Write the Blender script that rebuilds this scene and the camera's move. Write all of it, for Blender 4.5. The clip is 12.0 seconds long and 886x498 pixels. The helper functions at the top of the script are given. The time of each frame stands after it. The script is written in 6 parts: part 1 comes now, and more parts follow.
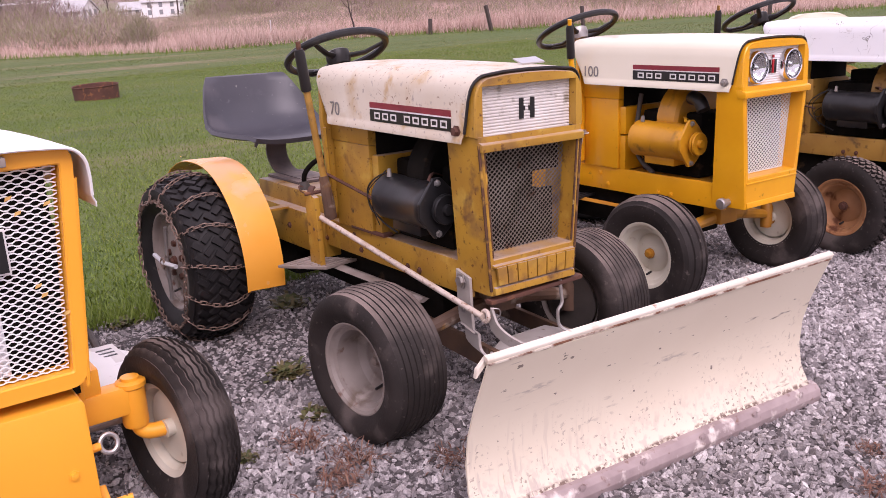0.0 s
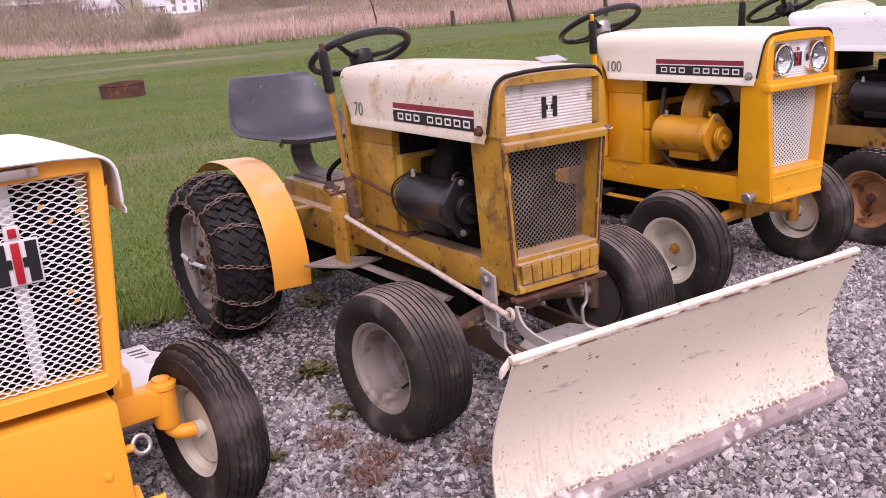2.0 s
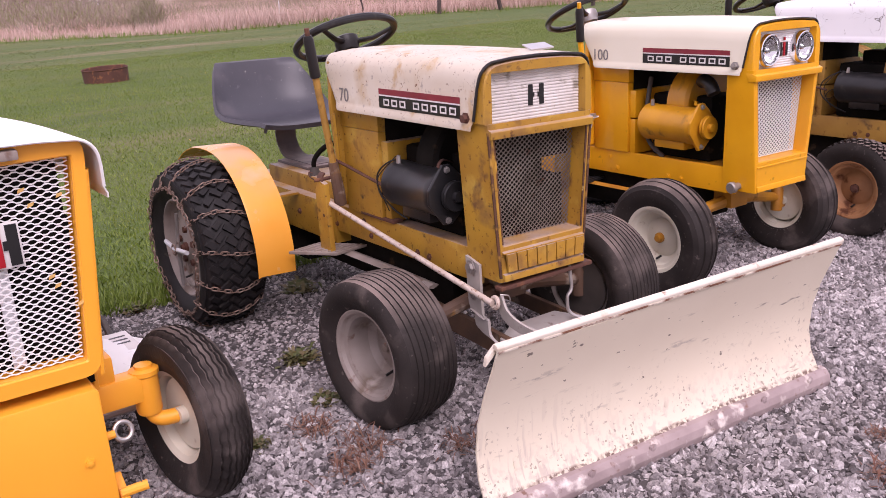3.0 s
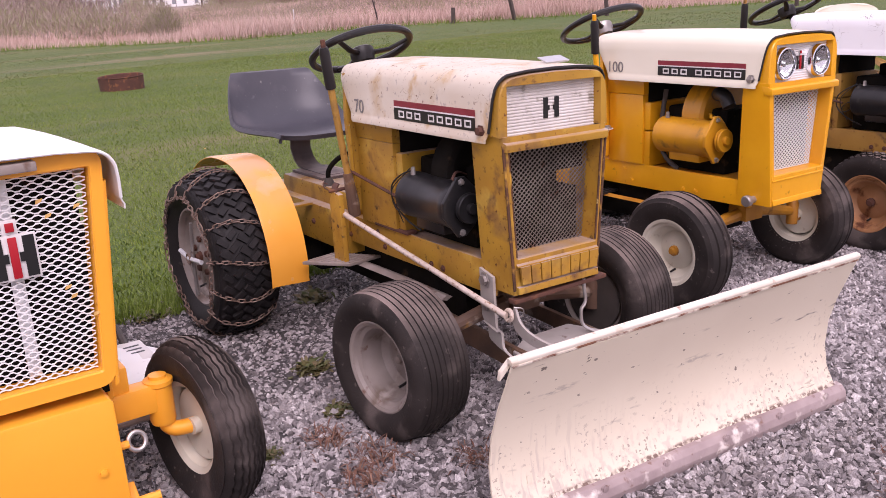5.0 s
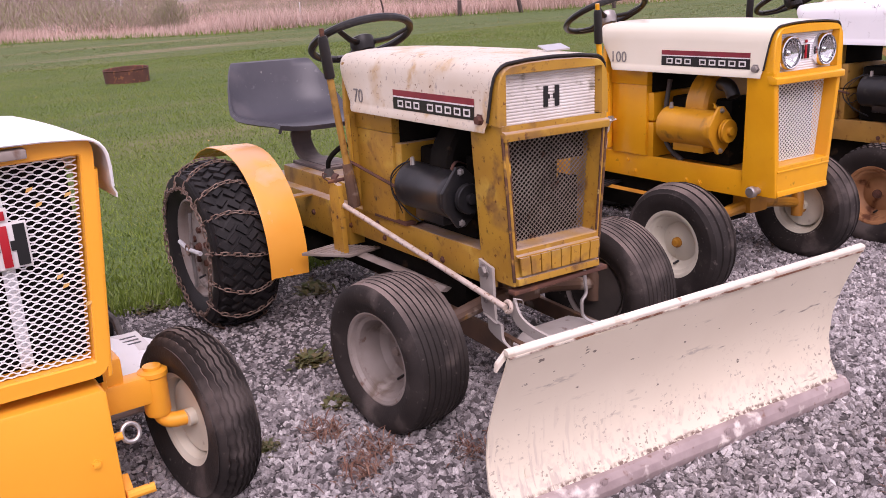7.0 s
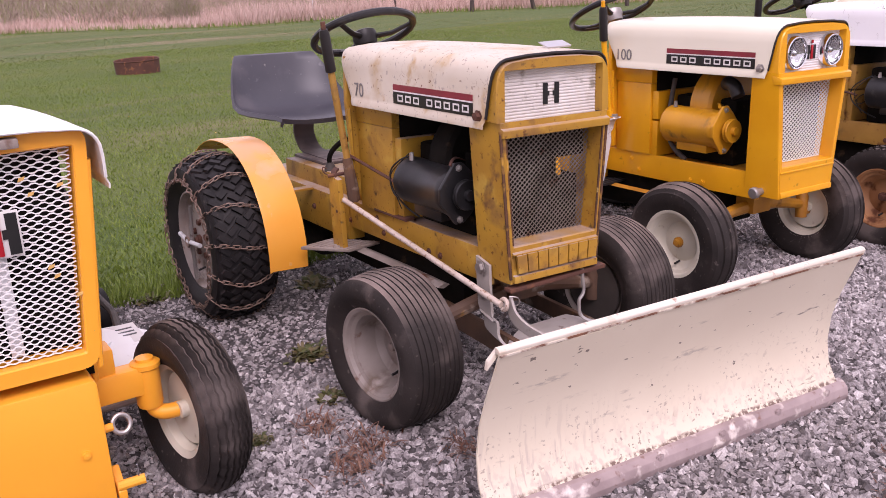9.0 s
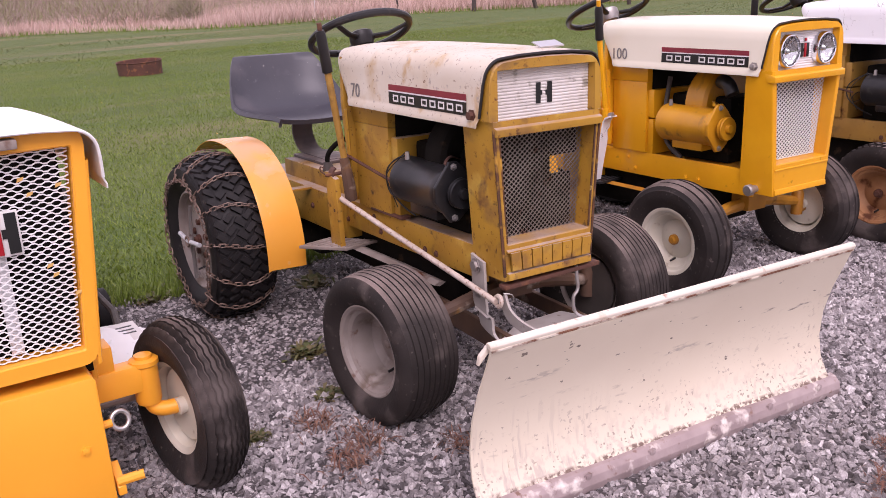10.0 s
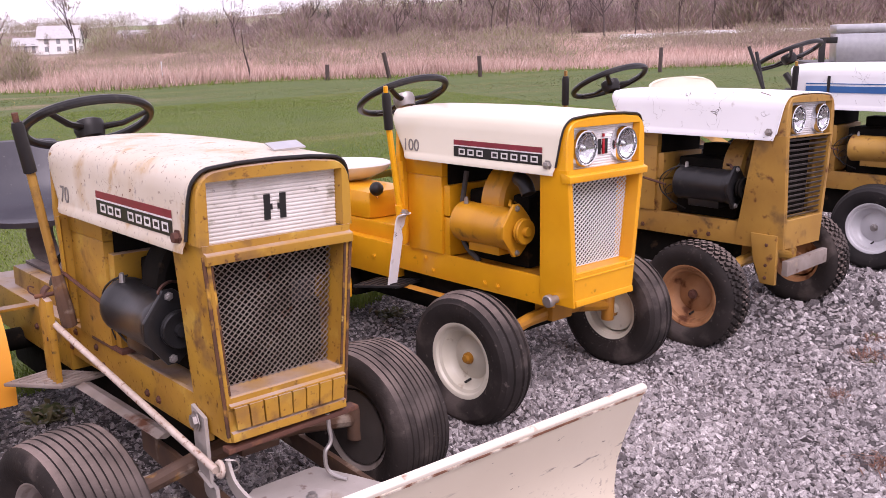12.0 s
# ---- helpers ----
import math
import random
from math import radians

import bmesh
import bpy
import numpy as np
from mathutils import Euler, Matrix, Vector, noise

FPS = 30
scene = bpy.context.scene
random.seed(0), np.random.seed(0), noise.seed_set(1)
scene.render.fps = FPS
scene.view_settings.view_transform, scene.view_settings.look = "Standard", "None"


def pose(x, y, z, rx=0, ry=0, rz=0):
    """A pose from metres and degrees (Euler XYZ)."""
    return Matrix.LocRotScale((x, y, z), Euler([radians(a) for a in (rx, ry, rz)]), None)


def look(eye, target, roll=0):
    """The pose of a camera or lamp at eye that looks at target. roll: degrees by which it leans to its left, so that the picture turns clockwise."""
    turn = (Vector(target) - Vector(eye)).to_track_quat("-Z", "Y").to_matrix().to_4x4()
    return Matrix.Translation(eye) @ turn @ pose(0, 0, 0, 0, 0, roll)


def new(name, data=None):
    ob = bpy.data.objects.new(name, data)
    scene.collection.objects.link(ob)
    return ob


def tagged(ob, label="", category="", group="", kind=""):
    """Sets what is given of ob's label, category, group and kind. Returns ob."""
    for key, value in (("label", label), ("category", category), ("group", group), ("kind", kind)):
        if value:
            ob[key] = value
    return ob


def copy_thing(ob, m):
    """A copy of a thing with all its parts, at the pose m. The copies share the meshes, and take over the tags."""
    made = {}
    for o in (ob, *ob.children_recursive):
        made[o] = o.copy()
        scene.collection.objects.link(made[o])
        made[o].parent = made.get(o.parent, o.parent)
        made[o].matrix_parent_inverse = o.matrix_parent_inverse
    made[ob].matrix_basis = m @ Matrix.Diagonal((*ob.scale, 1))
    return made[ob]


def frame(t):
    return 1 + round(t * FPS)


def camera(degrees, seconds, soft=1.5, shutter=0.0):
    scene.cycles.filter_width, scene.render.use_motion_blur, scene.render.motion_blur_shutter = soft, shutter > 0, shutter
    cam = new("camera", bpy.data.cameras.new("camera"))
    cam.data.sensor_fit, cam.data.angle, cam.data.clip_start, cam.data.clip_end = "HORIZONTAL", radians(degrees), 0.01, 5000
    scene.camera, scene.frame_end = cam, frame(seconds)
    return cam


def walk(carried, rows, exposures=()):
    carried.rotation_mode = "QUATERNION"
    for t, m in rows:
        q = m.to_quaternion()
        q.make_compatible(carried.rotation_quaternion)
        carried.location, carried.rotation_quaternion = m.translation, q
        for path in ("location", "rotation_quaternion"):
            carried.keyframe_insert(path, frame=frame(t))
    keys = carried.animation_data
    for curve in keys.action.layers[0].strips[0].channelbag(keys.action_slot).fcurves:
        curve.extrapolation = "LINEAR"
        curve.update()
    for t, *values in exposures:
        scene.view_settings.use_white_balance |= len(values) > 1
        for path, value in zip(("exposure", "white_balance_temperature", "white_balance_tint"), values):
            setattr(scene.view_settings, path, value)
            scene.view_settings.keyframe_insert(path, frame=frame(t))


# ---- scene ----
cam = camera(52.8, 12.0, soft=0.75)
PATH = [
    (0.0, -1.5172, -1.7419, 1.1118, 74.37, 2.98, -36.54),
    (0.5, -1.5076, -1.7359, 1.1211, 73.98, 3.43, -37.05),
    (1.0, -1.5096, -1.7382, 1.1302, 72.8, 3.68, -36.66),
    (1.5, -1.5204, -1.7449, 1.1359, 73.54, 4.19, -34.87),
    (2.0, -1.5204, -1.7502, 1.1356, 73.92, 4.0, -35.18),
    (2.5, -1.5161, -1.7503, 1.1315, 73.53, 3.58, -36.12),
    (3.0, -1.5168, -1.7446, 1.1305, 73.13, 3.38, -35.99),
    (5.0, -1.5189, -1.7388, 1.1396, 73.73, 3.17, -35.13),
    (5.5, -1.5177, -1.7352, 1.1375, 73.88, 3.26, -34.93),
    (6.0, -1.5121, -1.7312, 1.1326, 73.85, 3.22, -34.83),
    (6.5, -1.5019, -1.7272, 1.1275, 73.62, 3.25, -34.84),
    (7.0, -1.4897, -1.7317, 1.1241, 73.34, 3.23, -34.7),
    (9.0, -1.457, -1.7421, 1.1212, 73.1, 2.51, -33.85),
    (9.5, -1.4569, -1.754, 1.1212, 73.04, 2.69, -33.87),
    (10.0, -1.4529, -1.7778, 1.1234, 73.09, 2.84, -33.69),
    (10.5, -1.4099, -1.8513, 1.1298, 73.43, 5.24, -33.54),
    (11.0, -1.3038, -1.8211, 1.1176, 73.66, 6.19, -33.96),
    (11.5, -1.0958, -1.6601, 1.1469, 74.07, 3.57, -38.39),
    (12.0, -0.9335, -1.5869, 1.1539, 76.92, 1.42, -42.22),
]
EXPOSURE, KELVIN, TINT = 0.13, 6330, 37
walk(cam, [(t, pose(*row)) for t, *row in PATH], [(0.0, EXPOSURE, KELVIN, TINT), (11.3, EXPOSURE - 0.04, KELVIN, TINT), (12.0, EXPOSURE + 0.08, KELVIN - 60, TINT - 1)])

# ---- sky and sun: a bright, hazy overcast ----
world = bpy.data.worlds.new("sky")
scene.world = world
world.use_nodes = True
wn = world.node_tree.nodes
sky = wn.new("ShaderNodeTexSky")
sky.sky_type, sky.sun_disc = "NISHITA", False
sky.sun_elevation, sky.sun_rotation = radians(48), radians(200)
sky.air_density, sky.dust_density, sky.ozone_density = 0.6, 6.0, 1.0
veil = wn.new("ShaderNodeMixRGB")
veil.inputs[0].default_value = 0.96
veil.inputs[2].default_value = (12.3, 12.2, 12.4, 1)
world.node_tree.links.new(sky.outputs[0], veil.inputs[1])
world.node_tree.links.new(veil.outputs[0], wn["Background"].inputs[0])
wn["Background"].inputs[1].default_value = 0.090

sun = new("sun", bpy.data.lights.new("sun", "SUN"))
sun.data.energy, sun.data.angle, sun.data.color = 2.3, radians(35), (1.0, 0.96, 0.9)
sun.matrix_world = look((-2.2, -6.1, 7.2), (0, 0, 0))


# ---- materials ----
def material(name, base, other=None, scale=4.0, rough=0.5, metal=0.0, spots=(), bump=0.0, bump_scale=60.0, gloss=0.5, streak=None, lines=(), dusty=0.0):
    """A painted or raw surface: two broad tones, any number of speckle layers (colour, share, scale, roughness), fine relief."""
    m = bpy.data.materials.new(name)
    m.use_nodes = True
    n, l = m.node_tree.nodes, m.node_tree.links
    bsdf = n["Principled BSDF"]
    bsdf.inputs["Specular IOR Level"].default_value = gloss
    bsdf.inputs["Roughness"].default_value, bsdf.inputs["Metallic"].default_value = rough, metal
    where = n.new("ShaderNodeTexCoord")
    place = where.outputs["Object"]
    if streak:
        mp = n.new("ShaderNodeMapping")
        mp.inputs["Scale"].default_value = streak
        l.new(place, mp.inputs[0])
        place = mp.outputs[0]

    def fog(size, detail, low, high):
        t = n.new("ShaderNodeTexNoise")
        t.inputs["Scale"].default_value, t.inputs["Detail"].default_value = size, detail
        l.new(place, t.inputs["Vector"])
        r = n.new("ShaderNodeMapRange")
        r.inputs[1].default_value, r.inputs[2].default_value = low, high
        l.new(t.outputs[0], r.inputs[0])
        return r.outputs[0]

    def blend(fac, a, b):
        x = n.new("ShaderNodeMix")
        x.data_type = "RGBA"
        l.new(fac, x.inputs[0])
        for sock, val in ((x.inputs[6], a), (x.inputs[7], b)):
            if isinstance(val, tuple):
                sock.default_value = (*val, 1)
            else:
                l.new(val, sock)
        return x.outputs[2]

    col = blend(fog(scale, 5, 0.3, 0.7), base, other or tuple(c * 0.82 for c in base))
    rgh = None
    for tone, share, size, rr in spots:
        edge = 0.74 - 0.42 * share
        f = fog(size, 9, edge - 0.02, edge + 0.10)
        col = blend(f, col, tone)
        x = n.new("ShaderNodeMix")
        l.new(f, x.inputs[0])
        if rgh is None:
            x.inputs[2].default_value = rough
        else:
            l.new(rgh, x.inputs[2])
        x.inputs[3].default_value = rr
        rgh = x.outputs[0]
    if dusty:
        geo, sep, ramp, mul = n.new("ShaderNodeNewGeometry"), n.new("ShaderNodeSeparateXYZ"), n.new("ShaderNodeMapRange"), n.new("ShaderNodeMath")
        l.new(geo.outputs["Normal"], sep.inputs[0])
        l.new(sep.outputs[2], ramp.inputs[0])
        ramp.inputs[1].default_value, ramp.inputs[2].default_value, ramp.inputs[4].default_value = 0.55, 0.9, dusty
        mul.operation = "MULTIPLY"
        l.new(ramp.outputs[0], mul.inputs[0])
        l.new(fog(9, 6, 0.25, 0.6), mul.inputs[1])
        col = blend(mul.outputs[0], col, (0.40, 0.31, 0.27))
    for tone, size, width in lines:
        t = n.new("ShaderNodeTexNoise")
        t.inputs["Scale"].default_value, t.inputs["Detail"].default_value, t.inputs["Distortion"].default_value = size, 3, 0.6
        l.new(place, t.inputs["Vector"])
        gap = n.new("ShaderNodeMath")
        gap.operation, gap.inputs[1].default_value, gap.inputs[2].default_value = "COMPARE", 0.56, width
        l.new(t.outputs[0], gap.inputs[0])
        cut = n.new("ShaderNodeMath")
        cut.operation = "MULTIPLY"
        l.new(gap.outputs[0], cut.inputs[0])
        l.new(fog(size * 0.8, 3, 0.5, 0.56), cut.inputs[1])
        col = blend(cut.outputs[0], col, tone)
    l.new(col, bsdf.inputs["Base Color"])
    if rgh is not None:
        l.new(rgh, bsdf.inputs["Roughness"])
    if bump:
        t = n.new("ShaderNodeTexNoise")
        t.inputs["Scale"].default_value, t.inputs["Detail"].default_value = bump_scale, 6
        l.new(where.outputs["Object"], t.inputs["Vector"])
        b = n.new("ShaderNodeBump")
        b.inputs["Strength"].default_value, b.inputs["Distance"].default_value = bump, 0.004
        l.new(t.outputs[0], b.inputs["Height"])
        l.new(b.outputs[0], bsdf.inputs["Normal"])
    return m


def island(name, tones, rough=0.8, bump=0.0, size=0.2, broad=1.4, own=0.7):
    """For heaps of small pieces: each takes a tone of its own, over patches."""
    m = bpy.data.materials.new(name)
    m.use_nodes = True
    n, l = m.node_tree.nodes, m.node_tree.links
    g, r = n.new("ShaderNodeNewGeometry"), n.new("ShaderNodeValToRGB")
    t, add = n.new("ShaderNodeTexNoise"), n.new("ShaderNodeMath")
    co = n.new("ShaderNodeTexCoord")
    t.inputs["Scale"].default_value, t.inputs["Detail"].default_value = size, 4
    l.new(co.outputs["Object"], t.inputs["Vector"])
    add.operation = "MULTIPLY_ADD"
    l.new(t.outputs[0], add.inputs[0])
    add.inputs[1].default_value = broad
    mul = n.new("ShaderNodeMath")
    mul.operation = "MULTIPLY_ADD"
    l.new(g.outputs["Random Per Island"], mul.inputs[0])
    mul.inputs[1].default_value, mul.inputs[2].default_value = own, 0.5 - 0.5 * (broad + own)
    l.new(mul.outputs[0], add.inputs[2])
    l.new(add.outputs[0], r.inputs[0])
    e = r.color_ramp.elements
    while len(e) < len(tones):
        e.new(0.5)
    for i, tone in enumerate(tones):
        e[i].position, e[i].color = i / (len(tones) - 1), (*tone, 1)
    l.new(r.outputs[0], n["Principled BSDF"].inputs["Base Color"])
    n["Principled BSDF"].inputs["Roughness"].default_value = rough
    if bump:
        grain, b = n.new("ShaderNodeTexNoise"), n.new("ShaderNodeBump")
        grain.inputs["Scale"].default_value, grain.inputs["Detail"].default_value = 220, 4
        l.new(co.outputs["Object"], grain.inputs["Vector"])
        b.inputs["Strength"].default_value, b.inputs["Distance"].default_value = bump, 0.003
        l.new(grain.outputs[0], b.inputs["Height"])
        l.new(b.outputs[0], n["Principled BSDF"].inputs["Normal"])
        speck = n.new("ShaderNodeMix")
        speck.data_type, speck.blend_type = "RGBA", "MULTIPLY"
        speck.inputs[0].default_value = 0.75
        l.new(r.outputs[0], speck.inputs[6])
        ramp = n.new("ShaderNodeMapRange")
        ramp.inputs[1].default_value, ramp.inputs[2].default_value, ramp.inputs[3].default_value = 0.35, 0.65, 0.45
        l.new(grain.outputs[0], ramp.inputs[0])
        l.new(ramp.outputs[0], speck.inputs[7])
        l.new(speck.outputs[2], n["Principled BSDF"].inputs["Base Color"])
    return m


RUST, DIRT, DUST = (0.11, 0.035, 0.012), (0.06, 0.04, 0.022), (0.36, 0.29, 0.23)
old_yellow = material("worn_yellow_paint", (0.48, 0.265, 0.023), (0.33, 0.165, 0.018), 5, 0.48,
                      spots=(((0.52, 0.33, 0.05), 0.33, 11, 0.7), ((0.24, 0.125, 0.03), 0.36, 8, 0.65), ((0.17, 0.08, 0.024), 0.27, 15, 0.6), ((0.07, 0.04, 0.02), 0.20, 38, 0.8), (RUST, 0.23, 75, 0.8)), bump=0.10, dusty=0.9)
# Paler where it faces up: dust, with the sky's sheen put into the colour.
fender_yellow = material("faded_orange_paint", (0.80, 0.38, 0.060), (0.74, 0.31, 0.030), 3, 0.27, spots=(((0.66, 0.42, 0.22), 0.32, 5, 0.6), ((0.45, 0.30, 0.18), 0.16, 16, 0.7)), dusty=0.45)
new_yellow = material("fresh_yellow_paint", (0.80, 0.38, 0.006), (0.70, 0.31, 0.004), 5, 0.28, spots=(((0.3, 0.15, 0.01), 0.1, 30, 0.6),), bump=0.03)
bright_yellow = material("bright_orange_yellow_paint", (0.94, 0.405, 0.030), (0.88, 0.37, 0.022), 4, 0.35, bump=0.03)
dull_yellow = material("dull_yellow_paint", (0.42, 0.235, 0.042), (0.30, 0.155, 0.028), 6, 0.5,
                       spots=(((0.20, 0.11, 0.03), 0.36, 9, 0.7), (RUST, 0.27, 22, 0.85), ((0.06, 0.036, 0.018), 0.20, 19, 0.8)), bump=0.08)
old_white = material("stained_white_hood_paint", (0.63, 0.575, 0.485), (0.55, 0.46, 0.345), 4, 0.42,
                     spots=(((0.52, 0.41, 0.28), 0.38, 6, 0.7), ((0.46, 0.30, 0.14), 0.29, 12, 0.7), ((0.36, 0.31, 0.27), 0.24, 60, 0.7), (RUST, 0.20, 80, 0.85)), bump=0.04, lines=(((0.16, 0.08, 0.04), 5.0, 0.0016), ((0.22, 0.13, 0.07), 12.0, 0.0016)))
cream = material("cream_hood_paint", (0.74, 0.69, 0.56), (0.70, 0.65, 0.52), 3, 0.25, bump=0.015)
deck_white = material("bright_white_deck_paint", (0.86, 0.86, 0.85), (0.80, 0.80, 0.79), 6, 0.35, spots=(((0.45, 0.42, 0.38), 0.12, 18, 0.7),))
plain_white = material("white_hood_paint", (0.78, 0.78, 0.80), (0.72, 0.72, 0.74), 3, 0.32, spots=(((0.25, 0.2, 0.15), 0.08, 14, 0.7),), lines=(((0.06, 0.05, 0.05), 5.0, 0.0024), ((0.10, 0.08, 0.07), 11.0, 0.002)))


def plow_paint():
    """Cream paint with sideways scuffs, upright scratches low down, chips towards the foot and one end, and a dirty seam."""
    m = material("scuffed_cream_plow_paint", (0.72, 0.645, 0.515), (0.67, 0.59, 0.465), 3, 0.5, bump=0.05)
    n, l = m.node_tree.nodes, m.node_tree.links
    bsdf = n["Principled BSDF"]
    where, xyz = n.new("ShaderNodeTexCoord"), n.new("ShaderNodeSeparateXYZ")
    l.new(where.outputs["Object"], xyz.inputs[0])

    def fog(stretch, low, high, detail=6):
        mp, t, r = n.new("ShaderNodeMapping"), n.new("ShaderNodeTexNoise"), n.new("ShaderNodeMapRange")
        mp.inputs["Scale"].default_value = stretch
        t.inputs["Scale"].default_value, t.inputs["Detail"].default_value = 1.0, detail
        r.inputs[1].default_value, r.inputs[2].default_value = low, high
        l.new(where.outputs["Object"], mp.inputs[0])
        l.new(mp.outputs[0], t.inputs["Vector"])
        l.new(t.outputs[0], r.inputs[0])
        return r.outputs[0]

    def along(axis, a, b, v0=0.0, v1=1.0):
        r = n.new("ShaderNodeMapRange")
        for k, v in enumerate((a, b, v0, v1)):
            r.inputs[k + 1].default_value = v
        l.new(xyz.outputs[axis], r.inputs[0])
        return r.outputs[0]

    def both(a, b, how="MULTIPLY"):
        x = n.new("ShaderNodeMath")
        x.operation = how
        for k, v in enumerate((a, b)):
            if isinstance(v, float):
                x.inputs[k].default_value = v
            else:
                l.new(v, x.inputs[k])
        return x.outputs[0]

    col = bsdf.inputs["Base Color"].links[0].from_socket
    low = along(2, 0.26, 0.06)
    end = both(along(0, 0.18, 0.50), along(2, 0.34, 0.10))
    foot = both(along(2, 0.16, 0.07), 1.0)
    layers = (
        (both(both(fog((7.0, 7, 34), 0.52, 0.62, 10), fog((60, 60, 130), 0.40, 0.56, 4)), both(fog((3.4, 2, 13), 0.57, 0.62), 0.62)), (0.33, 0.29, 0.25)),
        (both(fog((9.0, 9, 60), 0.62, 0.68, 6), both(fog((4, 4, 9), 0.52, 0.58), 0.8)), (0.14, 0.11, 0.095)),
        (both(both(fog((90, 30, 9), 0.55, 0.62, 4), along(0, -0.12, -0.38)), both(low, 0.6)), (0.40, 0.34, 0.30)),
        (both(fog((95, 95, 95), 0.60, 0.63, 5), both(fog((14, 14, 14), 0.44, 0.54), both(both(low, end, "MAXIMUM"), 0.85))), (0.20, 0.15, 0.12)),
        (both(fog((38, 38, 60), 0.685, 0.71, 5), 0.85), (0.10, 0.075, 0.06)),
        (both(fog((60, 60, 40), 0.50, 0.62, 6), both(foot, 0.55)), (0.45, 0.38, 0.34)),
        (both(fog((90, 90, 90), 0.42, 0.52, 8), both(fog((24, 24, 24), 0.38, 0.50), along(2, 0.073, 0.067))), (0.17, 0.11, 0.085)))
    for fac, tone in layers:
        x = n.new("ShaderNodeMix")
        x.data_type = "RGBA"
        l.new(fac, x.inputs[0])
        l.new(col, x.inputs[6])
        x.inputs[7].default_value = (*tone, 1)
        col = x.outputs[2]
    l.new(col, bsdf.inputs["Base Color"])
    return m


blade_white = plow_paint()
pale_steel = material("pale_grey_painted_steel", (0.50, 0.46, 0.43), (0.36, 0.32, 0.29), 9, 0.5, 0.1, spots=((RUST, 0.2, 26, 0.8), (DUST, 0.25, 8, 0.8)), bump=0.06)
rust_edge = material("rust_worn_paint_edge", (0.13, 0.05, 0.018), (0.05, 0.025, 0.014), 26, 0.8, spots=(((0.50, 0.27, 0.03), 0.36, 16, 0.6), ((0.55, 0.40, 0.12), 0.22, 40, 0.6)), bump=0.15)
blade_edge_mat = material("worn_steel_cutting_edge", (0.40, 0.32, 0.31), (0.28, 0.215, 0.21), 14, 0.6, 0.1,
                          spots=(((0.68, 0.61, 0.56), 0.36, 24, 0.6), ((0.22, 0.13, 0.10), 0.25, 45, 0.8)), bump=0.2)
lip_rust = material("rust_bleeding_lip", (0.24, 0.11, 0.06), (0.12, 0.05, 0.03), 30, 0.8, spots=(((0.70, 0.63, 0.53), 0.60, 22, 0.5),))
lip_mat = material("rusting_white_lip", (0.72, 0.67, 0.58), (0.64, 0.57, 0.47), 6, 0.45, spots=(((0.50, 0.36, 0.25), 0.26, 14, 0.7), ((0.26, 0.12, 0.06), 0.27, 30, 0.8)), bump=0.05)
panel_white = material("dirty_ribbed_aluminium", (0.70, 0.67, 0.63), (0.57, 0.53, 0.49), 9, 0.4, 0.05, spots=(((0.44, 0.40, 0.36), 0.34, 7, 0.7), ((0.3, 0.27, 0.22), 0.27, 30, 0.7), ((0.10, 0.09, 0.08), 0.12, 50, 0.7)))
panel_clean = material("bright_ribbed_aluminium", (0.80, 0.80, 0.80), (0.74, 0.74, 0.75), 9, 0.3, 0.1)
# Darker copy of the fresh yellow: bay shade put into colour, with grime.
shaded_grimy_yellow = material("shaded_grimy_yellow_paint", (0.60, 0.28, 0.007), (0.46, 0.20, 0.007), 9, 0.38, spots=(((0.20, 0.10, 0.015), 0.24, 14, 0.6),), bump=0.06)
# Dirty axle orange; on the fresh tractor's engine bed it paints the shade.
grimy_shaded_orange = material("grimy_shaded_orange_paint", (0.50, 0.22, 0.012), (0.34, 0.14, 0.012), 12, 0.5, spots=(((0.08, 0.045, 0.02), 0.3, 16, 0.8),))
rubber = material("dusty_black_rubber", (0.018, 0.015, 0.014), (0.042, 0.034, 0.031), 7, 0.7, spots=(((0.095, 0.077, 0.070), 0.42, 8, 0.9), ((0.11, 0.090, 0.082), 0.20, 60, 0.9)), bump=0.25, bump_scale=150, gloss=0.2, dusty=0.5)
rubber_dark = material("black_rubber", (0.010, 0.0095, 0.010), (0.024, 0.021, 0.021), 10, 0.6, spots=(((0.10, 0.085, 0.075), 0.13, 24, 0.9),), bump=0.15, bump_scale=150, gloss=0.25)
rim_old = material("dusty_white_rim", (0.31, 0.265, 0.24), (0.21, 0.175, 0.155), 11, 0.55, spots=(((0.16, 0.12, 0.095), 0.34, 9, 0.8), ((0.37, 0.32, 0.29), 0.24, 12, 0.7), (RUST, 0.18, 26, 0.8)), bump=0.08)
rim_dark = material("plain_dark_steel", (0.05, 0.042, 0.038), (0.09, 0.075, 0.066), 12, 0.7)
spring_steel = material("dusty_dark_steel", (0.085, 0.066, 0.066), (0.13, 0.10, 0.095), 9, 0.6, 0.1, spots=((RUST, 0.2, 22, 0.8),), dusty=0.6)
rim_cream = material("cream_rim", (0.68, 0.64, 0.53), (0.60, 0.56, 0.46), 8, 0.4, spots=(((0.3, 0.22, 0.14), 0.14, 20, 0.7),))
rim_rust = material("rusty_orange_rim", (0.42, 0.21, 0.09), (0.30, 0.13, 0.05), 14, 0.6, spots=((RUST, 0.36, 18, 0.85),))
rim_silver = material("silver_white_rim", (0.62, 0.62, 0.64), (0.52, 0.52, 0.54), 8, 0.4, 0.1)
steel = material("dull_zinc_steel", (0.46, 0.44, 0.43), (0.34, 0.31, 0.29), 14, 0.42, 0.75, spots=((RUST, 0.16, 25, 0.8),))
